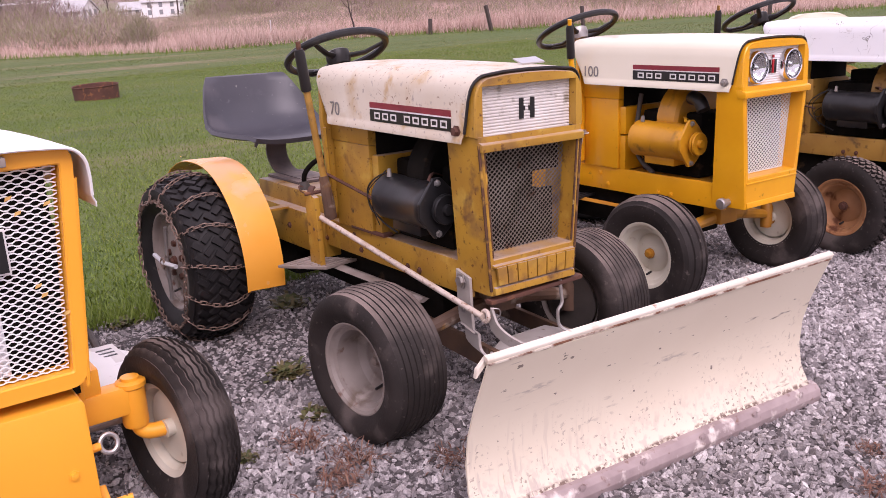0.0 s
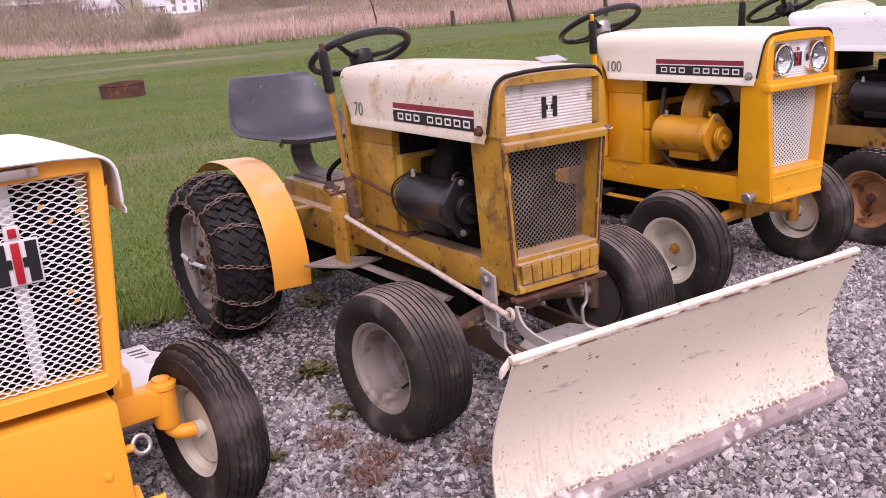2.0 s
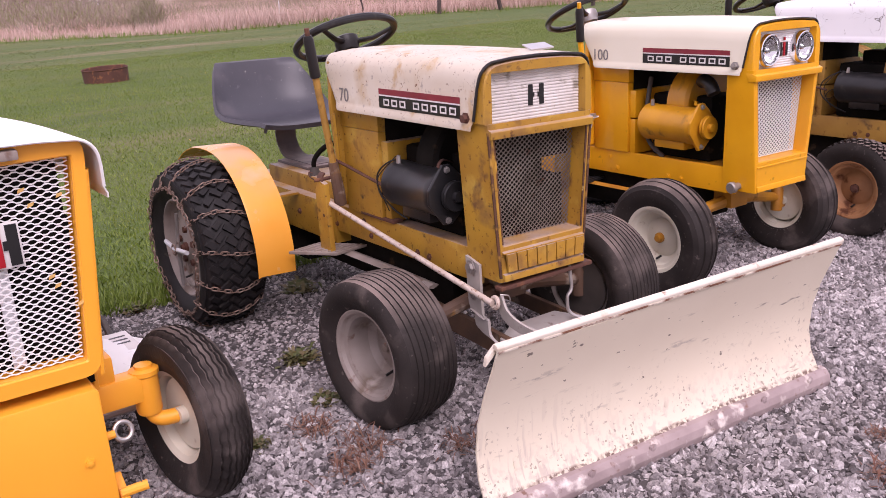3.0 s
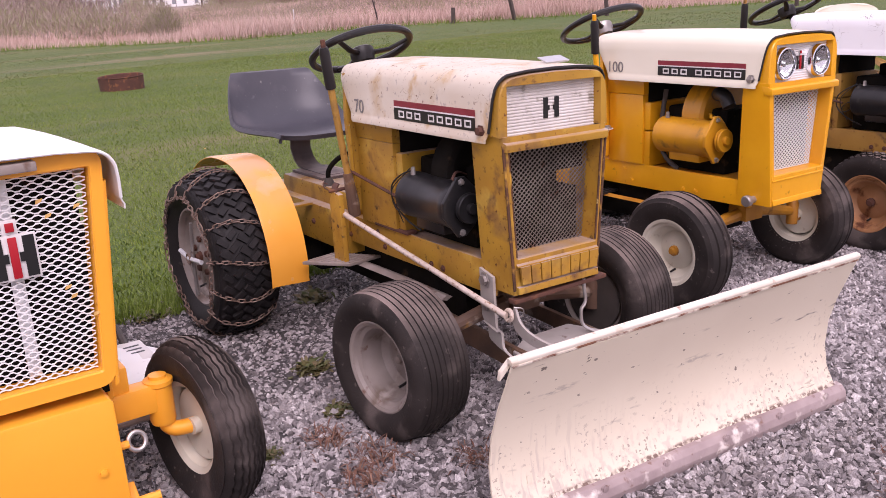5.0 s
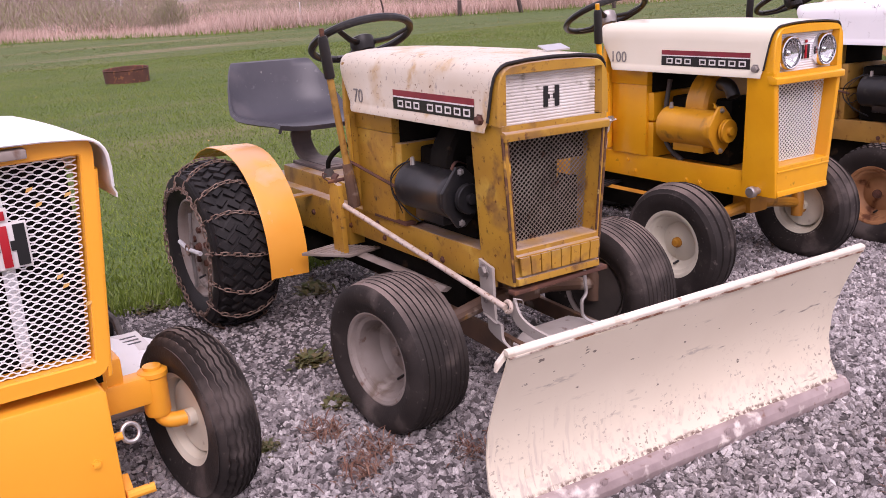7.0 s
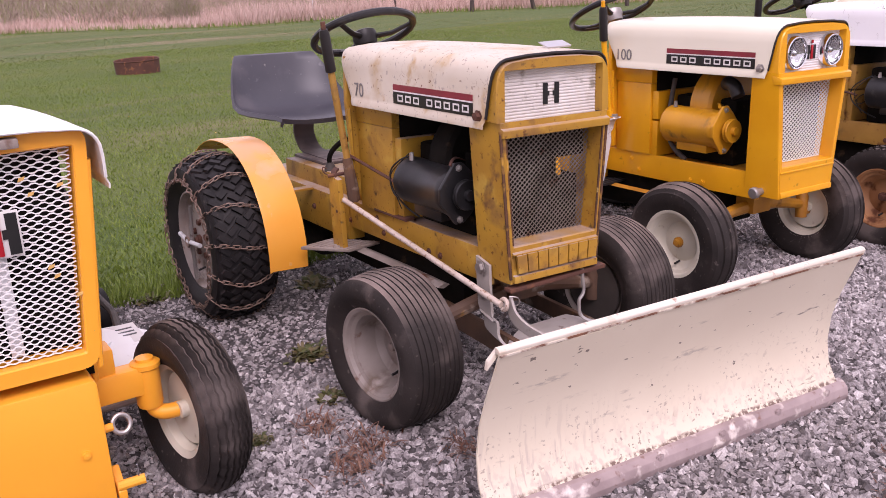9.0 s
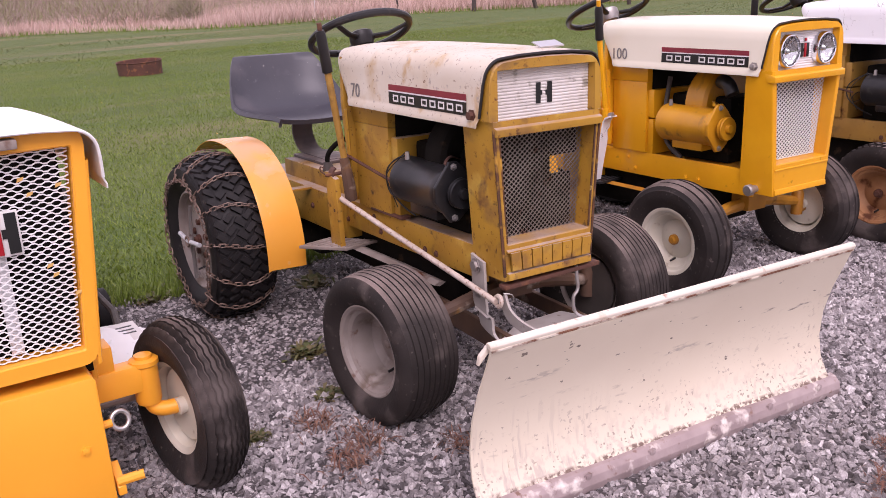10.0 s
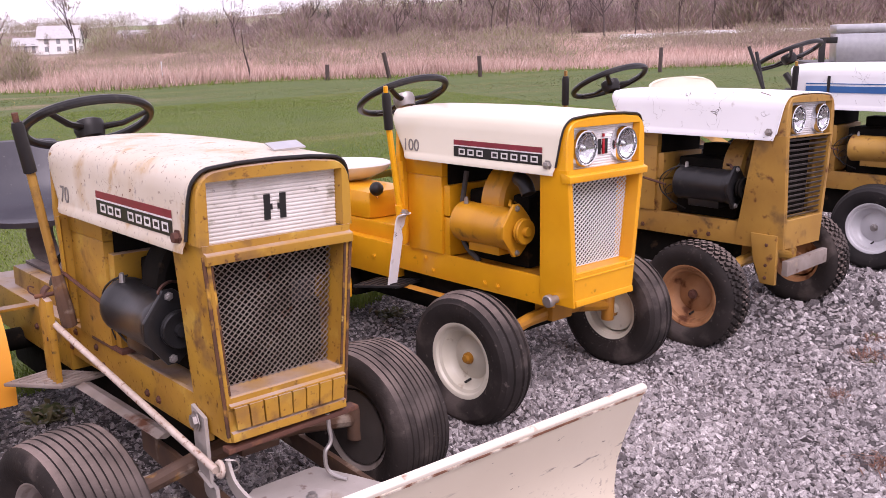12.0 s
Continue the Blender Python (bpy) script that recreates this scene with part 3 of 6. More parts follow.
def expanded(half_low, half_top, z0, z1, y, cols, rows, r, wide=False):
    """Expanded-metal mesh: zigzag strands that touch at their tips, in a window narrower below."""
    bm = bmesh.new()
    step = (z1 - z0) / rows
    for j in range(rows + 1):
        line = []
        for i in range(cols * 2 + 1):
            u = i / cols - 1
            flip = 1 if (i + j) % 2 else -1
            z = z0 + step * j + flip * step * (0.24 if wide else 0.47)
            z = min(max(z, z0), z1)
            w = half_low + (half_top - half_low) * (z - z0) / (z1 - z0)
            if wide and 0 < i < cols * 2:
                line.append(((u - 0.27 / cols) * w, y, z))
                line.append(((u + 0.27 / cols) * w, y, z))
            else:
                line.append((u * w, y, z))
        ends = [[bm.verts.new((a, b + dy, c + dz)) for dy, dz in ((-r * 0.6, r), (-r * 0.8, -r), (r * 0.6, -r), (r * 0.6, r))] for a, b, c in line]
        for p, q in zip(ends, ends[1:]):
            for k in range(4):
                bm.faces.new((p[k], p[(k + 1) % 4], q[(k + 1) % 4], q[k]))
    return bm


def steering_wheel(t, at, tilt, R=0.168, hub_mat=black):
    m = Matrix.Translation(at) @ Matrix.Rotation(radians(tilt), 4, "X")
    ring = [(R * math.cos(a), R * math.sin(a), 0) for a in np.linspace(0, 2 * math.pi, 48, endpoint=False)]
    w = part("steering_wheel", tube(ring, 0.0125, 10, flat=1.0, closed=True), gloss_black, t, place=m)
    part("hub", lathe([(-0.05, 0.02), (-0.045, 0.035), (-0.02, 0.042), (0.0, 0.04), (0.006, 0.03), (0.008, 0.001)], 20, "z"), hub_mat, w)
    for deg in (95, 215, 335):
        a = radians(deg)
        u = Vector((math.cos(a), math.sin(a), 0))
        part("spoke", tube([u * 0.03 + Vector((0, 0, -0.018)), u * 0.09 + Vector((0, 0, -0.02)), u * (R - 0.004)], [0.013, 0.011, 0.009], 8, flat=0.7), gloss_black, w)
    return w


def decal(t, x, y0, y1, z0, z1):
    """A red stripe over a black band with plain pale letter-sized frames."""
    mid = z0 + (z1 - z0) * 0.62
    part("decal_band", box(x - 0.0012, x, y1, y0, z0, mid, 0), decal_black, t, "black band with pale marks", smooth=0)
    part("decal_stripe", box(x - 0.0012, x, y1, y0, mid + 0.004, z1, 0), decal_red, t, "dull red stripe", smooth=0)
    part("decal_stripe", box(x - 0.0014, x, y1, y0, mid, mid + 0.004, 0), decal_white, t, "thin white line", smooth=0)
    step, high = (y0 - y1) * 0.93 / 8.6, (mid - z0) * 0.58
    for k in range(8):
        c = y0 - (y0 - y1) * 0.055 - step * (k + 0.42 + (0.6 if k > 2 else 0))
        a, b, lo, hi, w = c - step * 0.34, c + step * 0.34, z0 + (mid - z0 - high) / 2, z0 + (mid - z0 + high) / 2, 0.0045
        bm = box(x - 0.002, x - 0.0012, a, b, lo, lo + w, 0)
        box(x - 0.002, x - 0.0012, a, b, hi - w, hi, 0, bm)
        box(x - 0.002, x - 0.0012, b - w, b, lo + w, hi - w, 0, bm)
        box(x - 0.002, x - 0.0012, a, a + w, lo + w, hi - w, 0, bm)
        part("decal_mark", bm, decal_white, t, smooth=0)


def badge(t, x, y, z, s, red):
    """Two dark uprights, each with a nub on its inner side, and a red or bare upright between them, on a pale backing."""
    if red:
        part("badge_backing", box(x - 0.95 * s, x + 0.95 * s, y, y + 0.003, z - 0.98 * s, z + 0.98 * s, 0.001), decal_white, t)
        part("badge_backing", box(x - 0.3 * s, x + 0.3 * s, y, y + 0.003, z + 0.98 * s, z + 1.62 * s, 0.001), decal_white, t)
    for u in (-1, 1):
        a, b, c = 0.86 * u, 0.40 * u, 0.22 * u
        outline = [(x + k * s, z + v * s) for k, v in ((a, -0.88), (b, -0.88), (b, -0.2), (c, -0.2), (c, 0.2), (b, 0.2), (b, 0.88), (a, 0.88))]
        part("badge_bar", prism(outline, "y", y - 0.003, y), decal_black, t, smooth=0)
    if red:
        part("badge_bar", box(x - 0.17 * s, x + 0.17 * s, y - 0.006, y - 0.002, z - 0.88 * s, z + 0.88 * s, 0.001), badge_red, t, "red upright")
        part("badge_bar", box(x - 0.17 * s, x + 0.17 * s, y - 0.006, y - 0.002, z + 1.12 * s, z + 1.5 * s, 0.001), badge_red, t, "red dot")


def headlamp(t, x, y, z, r):
    """headlamp > reflector, lens: a chrome bezel standing proud of the panel round a shallow bowl."""
    y -= 0.010
    lamp = part("headlamp", lathe([(0.020, r * 1.12), (0.002, r * 1.12), (-0.004, r * 1.09), (-0.006, r * 1.03), (-0.004, r * 0.97), (0.004, r * 0.95)], 36, "y", (x, y, z)), chrome, t)
    part("reflector", lathe([(0.002, r * 0.955), (0.008, r * 0.82), (0.013, r * 0.6), (0.016, r * 0.35), (0.0172, r * 0.15), (0.0175, 0.001)], 36, "y", (x, y, z)), lamp_back, lamp, smooth=80)
    part("bulb_cap", lathe([(0.017, 0.009), (0.010, 0.009), (0.007, 0.006), (0.006, 0.001)], 14, "y", (x, y, z)), chrome, lamp)
    part("lens", lathe([(0.001, r * 0.955), (-0.003, r * 0.75), (-0.0055, r * 0.4), (-0.0065, 0.001)], 36, "y", (x, y, z)), lens_glass, lamp, smooth=80)


mesh_black = material("dusty_black_louvre", (0.07, 0.062, 0.056), (0.12, 0.10, 0.09), 20, 0.5)
lens_glass = bpy.data.materials.new("ribbed_lamp_glass")
lens_glass.use_nodes = True
for key, value in (("Transmission Weight", 1.0), ("Roughness", 0.04), ("IOR", 1.3)):
    lens_glass.node_tree.nodes["Principled BSDF"].inputs[key].default_value = value


def starter(t, body_mat, end_mat, x=-0.148, z=0.561, y0=0.166, y1=0.452, r=0.070):
    s = part("starter_generator", lathe([(y1 + 0.012, 0.001), (y1 + 0.012, r * 0.6), (y1 + 0.006, r * 0.93), (y1, r), (y1 - 0.03, r), (y1 - 0.032, r * 0.985), (y0 + 0.06, r * 0.985), (y0 + 0.058, r),
                                          (y0 + 0.03, r), (y0 + 0.02, r * 0.9), (y0 + 0.018, 0.001)], 36, "y", (x, 0, z)), body_mat, t)
    part("pulley", lathe([(y0 + 0.018, 0.018), (y0 + 0.008, 0.020), (y0 + 0.006, 0.042), (y0 + 0.001, 0.042), (y0 - 0.003, 0.032), (y0 - 0.007, 0.042), (y0 - 0.012, 0.040), (y0 - 0.010, 0.026), (y0 - 0.009, 0.016), (y0 - 0.022, 0.014), (y0 - 0.023, 0.001)], 28, "y", (x, 0, z)), end_mat, s)
    part("end_plate", prism([(x - 0.022, z + r + 0.018), (x + 0.004, z + r + 0.018), (x + 0.035, z + r - 0.012), (x + r + 0.002, z), (x + 0.035, z - r + 0.01), (x + 0.004, z - r - 0.016), (x - 0.022, z - r - 0.016), (x - 0.045, z - r + 0.014), (x - r - 0.003, z - 0.02), (x - r - 0.003, z + 0.02), (x - 0.045, z + r - 0.014)], "y", y0 + 0.02, y0 + 0.032, 0.003), body_mat, s)
    bolt(s, (x - 0.010, y0 + 0.02, z + r + 0.004), "y", 0.007, -0.008)
    bolt(s, (x - 0.010, y0 + 0.02, z - r - 0.003), "y", 0.007, -0.008)
    part("terminal", lathe([(z + r - 0.004, 0.008), (z + r + 0.018, 0.006), (z + r + 0.02, 0.001)], 8, "z", (x - 0.02, y1 - 0.03, 0)), steel, s)
    part("adjusting_strap", strap(curve_points([(x - 0.03, y0 + 0.034, z + r + 0.012), (x - 0.01, y0 + 0.05, z + r + 0.022), (x + 0.03, y0 + 0.085, z + r + 0.020), (x + 0.075, y0 + 0.10, z + r + 0.004)], 3), (0.3, 1, 0), 0.016, 0.004), end_mat if body_mat is not gloss_black else rusty, s)
    part("bracket", box(x - 0.03, x + 0.06, y0 + 0.08, y1 - 0.05, z - r - 0.02, z - r + 0.012, 0.004), body_mat, s)
    return s


def tractor(at, label, o):
    """o: paints, wheels and the features that set this one apart."""
    t = thing("garden_tractor", pose(*at), label, "garden tractor", "tractors parked in a row")
    y_, hood_mat = o["paint"], o["hood_mat"]
    half, low, top, ahead = o.get("half", 0.198), 0.757, o.get("top", 0.935), o.get("ahead", 0.0)
    # hood and its dark edge
    line = hood_line(half, low, top)
    back_low, back_top = o.get("hood_back", (0.70, 0.80))
    rows = []
    for s in (0.0, 0.02, 0.2, 0.4, 0.6, 0.8, 0.96, 0.99, 1.0):
        row = []
        for x, z in line:
            f = max(0.0, min(1.0, (z - low) / (top - low)))
            end = back_low + (back_top - back_low) * f
            drop = 0.012 if s == 1.0 else (0.003 if s == 0.99 else 0)
            sag = (0.006 * math.sin(math.pi * s) - o.get("fall", 0.0) * s) * f
            row.append((x * (1 - drop * 1.5), -ahead * (1 - s) - 0.012 + 0.035 * (1 - f) + s * (end + 0.012 - 0.035 * (1 - f)), z + sag - drop * f))
        rows.append(row)
    part("hood", sheet(rows, 0.003), hood_mat, t, o.get("hood_label", ""))
    part("hood_edge", tube([(x * 0.995, -ahead - 0.013 + 0.035 * (1 - max(0, (z - low) / (top - low))), z - 0.003) for x, z in line[3:-3]], o.get("trim", 0.0034), 6), black if o.get("edge", True) else hood_mat, t, "black edge trim" if o.get("edge", True) else "")
    for sx in (-1, 1):
        bolt(t, (sx * (half + 0.001), 0.045, 0.787), "x", 0.011, sx * 0.012, rusty if o.get("worn") else steel)
    if o.get("decal"):
        decal(t, -half - 0.0005, 0.452, 0.068, 0.784, 0.838)
    if o.get("number"):
        m = Matrix.Translation((-half - 0.001, o.get("number_y", 0.655), 0.787)) @ Matrix(((0, 0, -1, 0), (-1, 0, 0, 0), (0, 1, 0, 0), (0, 0, 0, 1)))
        lettering(t, "model_number", o["number"], 0.058, m, number_grey)
    # upper grille: surround, ribbed panel
    front = o.get("front", -0.02)
    zs = 0.775
    outer = [(x * 0.965, z - 0.008) for x, z in hood_line(half, zs - 0.004, top - 0.002, 0.05, lip=0)][3:-3]
    outer = [(outer[0][0], zs)] + outer[1:-1] + [(outer[-1][0], zs)]
    deep, pw, pt = 0.024, 0.158, top - 0.038
    inner = [(max(-pw - 0.002, min(pw + 0.002, x)), max(zs - 0.004, min(pt + 0.001, z))) for x, z in outer]
    bez = sheet([[(x, front + 0.075, z) for x, z in outer], [(x, front + 0.004, z) for x, z in outer], [(x * 0.985, front, z - 0.002) for x, z in outer],
                 [(x, front, z) for x, z in inner], [(x * 0.992, front + deep + 0.008, z - 0.001) for x, z in inner]], 0.002)
    if o.get("upper") == "none":
        bez.free()
        part("hood_latch", box(-0.06, 0.06, front - 0.035, front, 0.862, 0.880, 0.004), grey_bar, t)
    else:
        part("grille_surround", bez, y_, t)
        n, z0, z1 = 16, zs - 0.006, pt
        back = front + deep
        prof = [(back + 0.008, z0), (back + 0.008, z1)]
        for k in range(n):
            za, zb = z1 - (z1 - z0) * k / n, z1 - (z1 - z0) * (k + 1) / n
            prof += [(back + 0.0020, za - 0.0008), (back, za - 0.0028), (back, zb + 0.0024), (back + 0.0020, zb + 0.0008)]
        part("ribbed_panel", prism(prof, "x", -pw, pw), o["panel_mat"], t, smooth=0)
        if o.get("lamps"):
            for x in (-0.098, 0.098):
                headlamp(t, x, back - 0.009, (z0 + z1) / 2, 0.049)
        if o.get("badge"):
            badge(t, 0.005, back, (z0 + z1) / 2 - 0.002, 0.030 if not o.get("lamps") else 0.026, o["badge"] == "red")
    # lower grille housing, narrower below
    zl, zt = o.get("nose", (0.357, 0.775))
    bw, tw = 0.148, o.get("nose_top", 0.192)
    wid = lambda z: bw + (tw - bw) * (z - zl) / (zt - zl)
    ob, ot = o.get("window", (0.475, 0.733))
    gap = o.get("post", 0.022)
    f = front - 0.004
    for sx in (-1, 1):
        rt, rb = o.get("panel_back", (0.105, 0.11))
        part("side_panel", sheet([[(sx * wid(z), rb + (rt - rb) * (z - zl) / (zt - zl), z), (sx * wid(z), f + 0.012, z), (sx * (wid(z) - 0.003), f + 0.003, z), (sx * (wid(z) - 0.010), f, z)]
                                  for z in (zl, zl + 0.01, ob, *((zt - 0.065,) if o.get("upper") == "none" else (ot, zt)))], 0.003), y_, t)
    ring = lambda k, y: soft_corners([(-(wid(zl) - k * 0.8), y, zl + 0.004), (-(wid(zt) - k), y, zt), (wid(zt) - k, y, zt), (wid(zl) - k * 0.8, y, zl + 0.004)], o.get("corner", 0.006))
    win = lambda g, y: soft_corners([(-(wid(ob) - gap) + g, y, ob + g), (-(wid(ot) - gap) + g, y, ot - g), (wid(ot) - gap - g, y, ot - g), (wid(ob) - gap - g, y, ob + g)], 0.006)
    part("grille_housing", sheet([ring(0.009, f), win(-0.003, f - 0.001), win(0, f + 0.003), win(0.001, f + 0.06)], 0.003, close=True), y_, t, smooth=20)
    if o.get("upper") != "none" and not o.get("louvres"):
        part("shelf", prism([(f + 0.035, zt - 0.002), (f - 0.008, zt - 0.017), (f - 0.011, zt - 0.020), (f - 0.010, ot + 0.002), (f + 0.02, ot + 0.001)], "x", -wid(zt) + o.get("shelf_in", -0.003), wid(zt) - o.get("shelf_in", -0.003), 0.002), y_, t)
    dp = 0.004 if o.get("plain_nose") else 0.010
    if o.get("sill", True):
        part("sill", prism([(f + 0.055, ob + 0.004), (f - dp, ob - 0.017), (f - dp, ob - 0.022), (f + 0.055, ob - 0.018)], "x", -wid(ob) + 0.012, wid(ob) - 0.012, 0.002), y_, t)
        slats = 0 if o.get("plain_nose") else 8
        for k in range(slats):
            u0, u1 = -1 + 2 * (k + 0.06) / slats, -1 + 2 * (k + 0.94) / slats
            w1, w0 = wid(ob) - 0.016, wid(zl + 0.03) - 0.016
            dep = 0.009 if o.get("slats") else 0.0025
            bm = sheet([[(u0 * w1, f - dep, ob - 0.021), (u1 * w1, f - dep, ob - 0.021)], [(u0 * w0, f - dep, zl + 0.030), (u1 * w0, f - dep, zl + 0.030)]], 0.006)
            part("slat", bm, y_, t, smooth=0)
            if k and o.get("slats"):
                ua, w2 = -1 + 2 * k / slats, wid(ob) - 0.016
                part("slot", sheet([[(ua * w2 - 0.0022, f - 0.004, ob - 0.022), (ua * w2 + 0.0022, f - 0.004, ob - 0.022)], [(ua * w0 - 0.0022, f - 0.004, zl + 0.032), (ua * w0 + 0.0022, f - 0.004, zl + 0.032)]], 0.001), engine_dark, t, "grimy slot", smooth=0)
        part("bottom_lip", prism([(f + 0.02, zl + 0.028), (f - dp, zl + 0.022), (f - dp - 0.002, zl + 0.004), (f + 0.02, zl)], "x", -wid(zl) + 0.006, wid(zl) - 0.006, 0.002), y_, t)
    if o.get("louvres"):
        for k in range(16):
            z = ob + 0.010 + (ot - ob - 0.02) * k / 15
            w = wid(z) - gap - 0.002
            part("louvre", prism([(f + 0.018, z - 0.0045), (f + 0.010, z + 0.004), (f + 0.013, z + 0.005), (f + 0.022, z - 0.003)], "x", -w, w), mesh_black, t, smooth=0)
    else:
        part("grille_mesh", expanded(wid(ob) - gap - 0.003, wid(ot) - gap - 0.003, ob + 0.004, ot - 0.004, f + o.get("recess", 0.050), *o["mesh"]), o["mesh_mat"], t, o.get("mesh_label", ""), smooth=0)
    # Added dark sheet behind the grille; it stands for the shade inside.
    dark_back = box(-wid(0.42) + 0.01, o.get("dark_back_to", wid(0.42) - 0.01), f + 0.075, f + 0.09, 0.36, zt - 0.02, 0)
    if o.get("dark_back_to"):
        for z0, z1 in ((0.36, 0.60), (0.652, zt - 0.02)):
            box(o["dark_back_to"], wid(z0) - 0.01, f + 0.075, f + 0.09, z0, z1, 0, dark_back)
    part("grille_shade_sheet", dark_back, engine_dark, t)
    # frame rails, engine, starter, pedestal
    for sx in (-1, 1):
        part("frame_rail", box(sx * 0.142 - 0.006, sx * 0.142 + 0.006, 0.06, 0.86, 0.335, 0.428, 0.003), y_, t)
        for yy, zz in ((0.62, 0.36), (0.66, 0.40), (0.80, 0.41), (0.84, 0.36), (0.30, 0.36), (0.36, 0.36)):
            bolt(t, (sx * 0.148, yy, zz), "x", 0.007, sx * 0.006, o.get("bolt_mat", steel))
    part("engine_bed", box(-0.136, 0.136, 0.08, 0.85, 0.408, 0.420, 0.002), o.get("bed_mat", y_), t)
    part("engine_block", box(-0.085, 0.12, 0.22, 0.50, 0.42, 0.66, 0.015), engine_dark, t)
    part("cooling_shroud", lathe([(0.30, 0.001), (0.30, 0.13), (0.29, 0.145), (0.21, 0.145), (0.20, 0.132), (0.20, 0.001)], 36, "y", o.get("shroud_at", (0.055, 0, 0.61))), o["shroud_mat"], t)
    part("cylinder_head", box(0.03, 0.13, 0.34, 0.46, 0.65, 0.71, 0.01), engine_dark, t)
    starter(t, o["starter_mat"], o["pulley_mat"], y0=o.get("starter_y", 0.166), y1=o.get("starter_y", 0.166) + 0.27, r=o.get("starter_r", 0.068))
    if o.get("cables", True):
        part("cable", tube(curve_points([(-0.14, 0.44, 0.63), (-0.165, 0.475, 0.615), (-0.170, 0.525, 0.575), (-0.165, 0.525, 0.52), (-0.155, 0.47, 0.475), (-0.14, 0.42, 0.45)]), 0.0028, 6), black, t)
        part("cable", tube(curve_points([(-0.15, 0.45, 0.635), (-0.185, 0.50, 0.57), (-0.18, 0.49, 0.51), (-0.175, 0.455, 0.525), (-0.172, 0.47, 0.55), (-0.172, 0.50, 0.52), (-0.17, 0.47, 0.47)]), 0.0018, 6), black, t)
    if o.get("hose"):
        part("hose", tube(curve_points([(-0.095, 0.50, 0.72), (-0.12, 0.495, 0.62), (-0.140, 0.485, 0.53), (-0.140, 0.455, 0.47), (-0.132, 0.40, 0.428)]), 0.009, 10), rim_dark, t, "dark brown rubber hose")
    bay, box_to = o.get("bay", (0.555, 0.53))
    part("pedestal", box(-0.158, 0.158, bay + 0.005, 0.74, 0.428, 0.70, 0.006), y_, t)
    part("pedestal_top", box(-0.16, 0.16, bay, 0.76, 0.70, 0.76, 0.004), y_, t)
    # Added dark sheet over the pedestal face, standing for the bay's shaded void.
    part("bay_shade_sheet", box(-0.135, 0.150, bay - 0.006, bay - 0.001, 0.60, 0.757, 0.001), engine_dark, t)
    part("battery_box", box(-0.148, 0.135, box_to, bay + 0.005, 0.425, 0.560, 0.005), y_, t)
    part("battery_cover", box(-0.150, 0.137, box_to - 0.002, bay + 0.005, 0.565, 0.672, 0.006), y_, t)
    dash = top - 0.010 - o.get("fall", 0.0)
    part("dash_panel", prism([(-0.17, 0.46), (-0.19, 0.76), (-0.185, dash - 0.025), (-0.15, dash), (0.15, dash), (0.185, dash - 0.025), (0.19, 0.76), (0.17, 0.46)], "y", 0.745, 0.765, 0.004), y_, t)
    part("steering_column", tube([(0, 0.74, 0.72), (0, 0.91, 0.93)], 0.018, 12), black, t)
    steering_wheel(t, o.get("wheel_at", (-0.015, 0.93, 0.958)), o.get("wheel_tilt", -25), o.get("wheel_r", 0.168), o.get("hub_mat", black))
    # lift lever with its grip
    top_l, mid_l, low_l = (Vector((x, y + o.get("lever_y", 0.0), z)) for x, y, z in ((-0.268, 0.715, 0.985), (-0.242, 0.735, 0.86), (-0.192, 0.735, 0.50)))
    lever = part("lift_lever", tube([mid_l, low_l], 0.011, 10), dull_yellow if o.get("worn") else y_, t)
    part("grip", tube([top_l, top_l.lerp(mid_l, 0.1), mid_l], [0.012, 0.016, 0.0165], 12), black, lever, "black rubber grip")
    part("release_button", tube([top_l + Vector((-0.003, -0.002, 0.022)), top_l], 0.008, 8), rusty if o.get("worn") else y_, lever)
    part("lever_socket", tube([low_l.lerp(mid_l, 0.25), low_l, low_l + Vector((0.01, 0.01, -0.05))], [0.015, 0.02, 0.02], 10), o.get("socket_mat", y_), t)
    part("brace", tube([(-0.185, 0.745, 0.74), (-0.18, 0.74, 0.50)], 0.012, 8, flat=0.4), y_, t)
    if o.get("link", True):
        part("linkage_rod", tube([(-0.19, 0.78, 0.60), (-0.17, 0.50, 0.545)], 0.005, 6), o.get("link_mat", rusty), t)
    # transmission tunnel and rear
    part("tunnel", box(-0.155, 0.155, 0.84, 1.62, 0.29, 0.425, 0.006), y_, t)
    part("tunnel_top", box(-0.115, 0.115, 0.84, 1.42, 0.42, 0.485, 0.006), y_, t)
    part("transaxle", box(-0.13, 0.13, 1.12, 1.46, 0.16, 0.34, 0.02), engine_dark, t)
    # Added block, not a seen part: it darkens the space under the tractor.
    part("belly_shade_block", box(-0.10, 0.10, 0.26, 1.13, 0.19, 0.332, 0.02), engine_dark, t)
    part("rear_axle", tube([(-0.40, 1.27, 0.285), (0.40, 1.27, 0.285)], 0.035, 14), engine_dark, t)
    for yy in (0.95, 1.10):
        bolt(t, (-0.155, yy, 0.36), "x", 0.008, -0.007, o.get("bolt_mat", steel))
    # front axle, knuckles
    ay, az = o.get("axle", (0.185, 0.20))
    if not o.get("no_axle"):
        part("front_axle", tube([(-0.30, ay, az + 0.03), (-0.12, ay, az + 0.065), (0, ay, az + 0.075), (0.12, ay, az + 0.065), (0.30, ay, az + 0.03)], [0.018, 0.022, 0.026, 0.022, 0.018], 10), o.get("axle_mat", y_), t)
    part("axle_pivot", box(-0.05, 0.05, ay - 0.04, ay + 0.04, az + 0.05, 0.345, 0.006), o.get("axle_mat", y_), t)
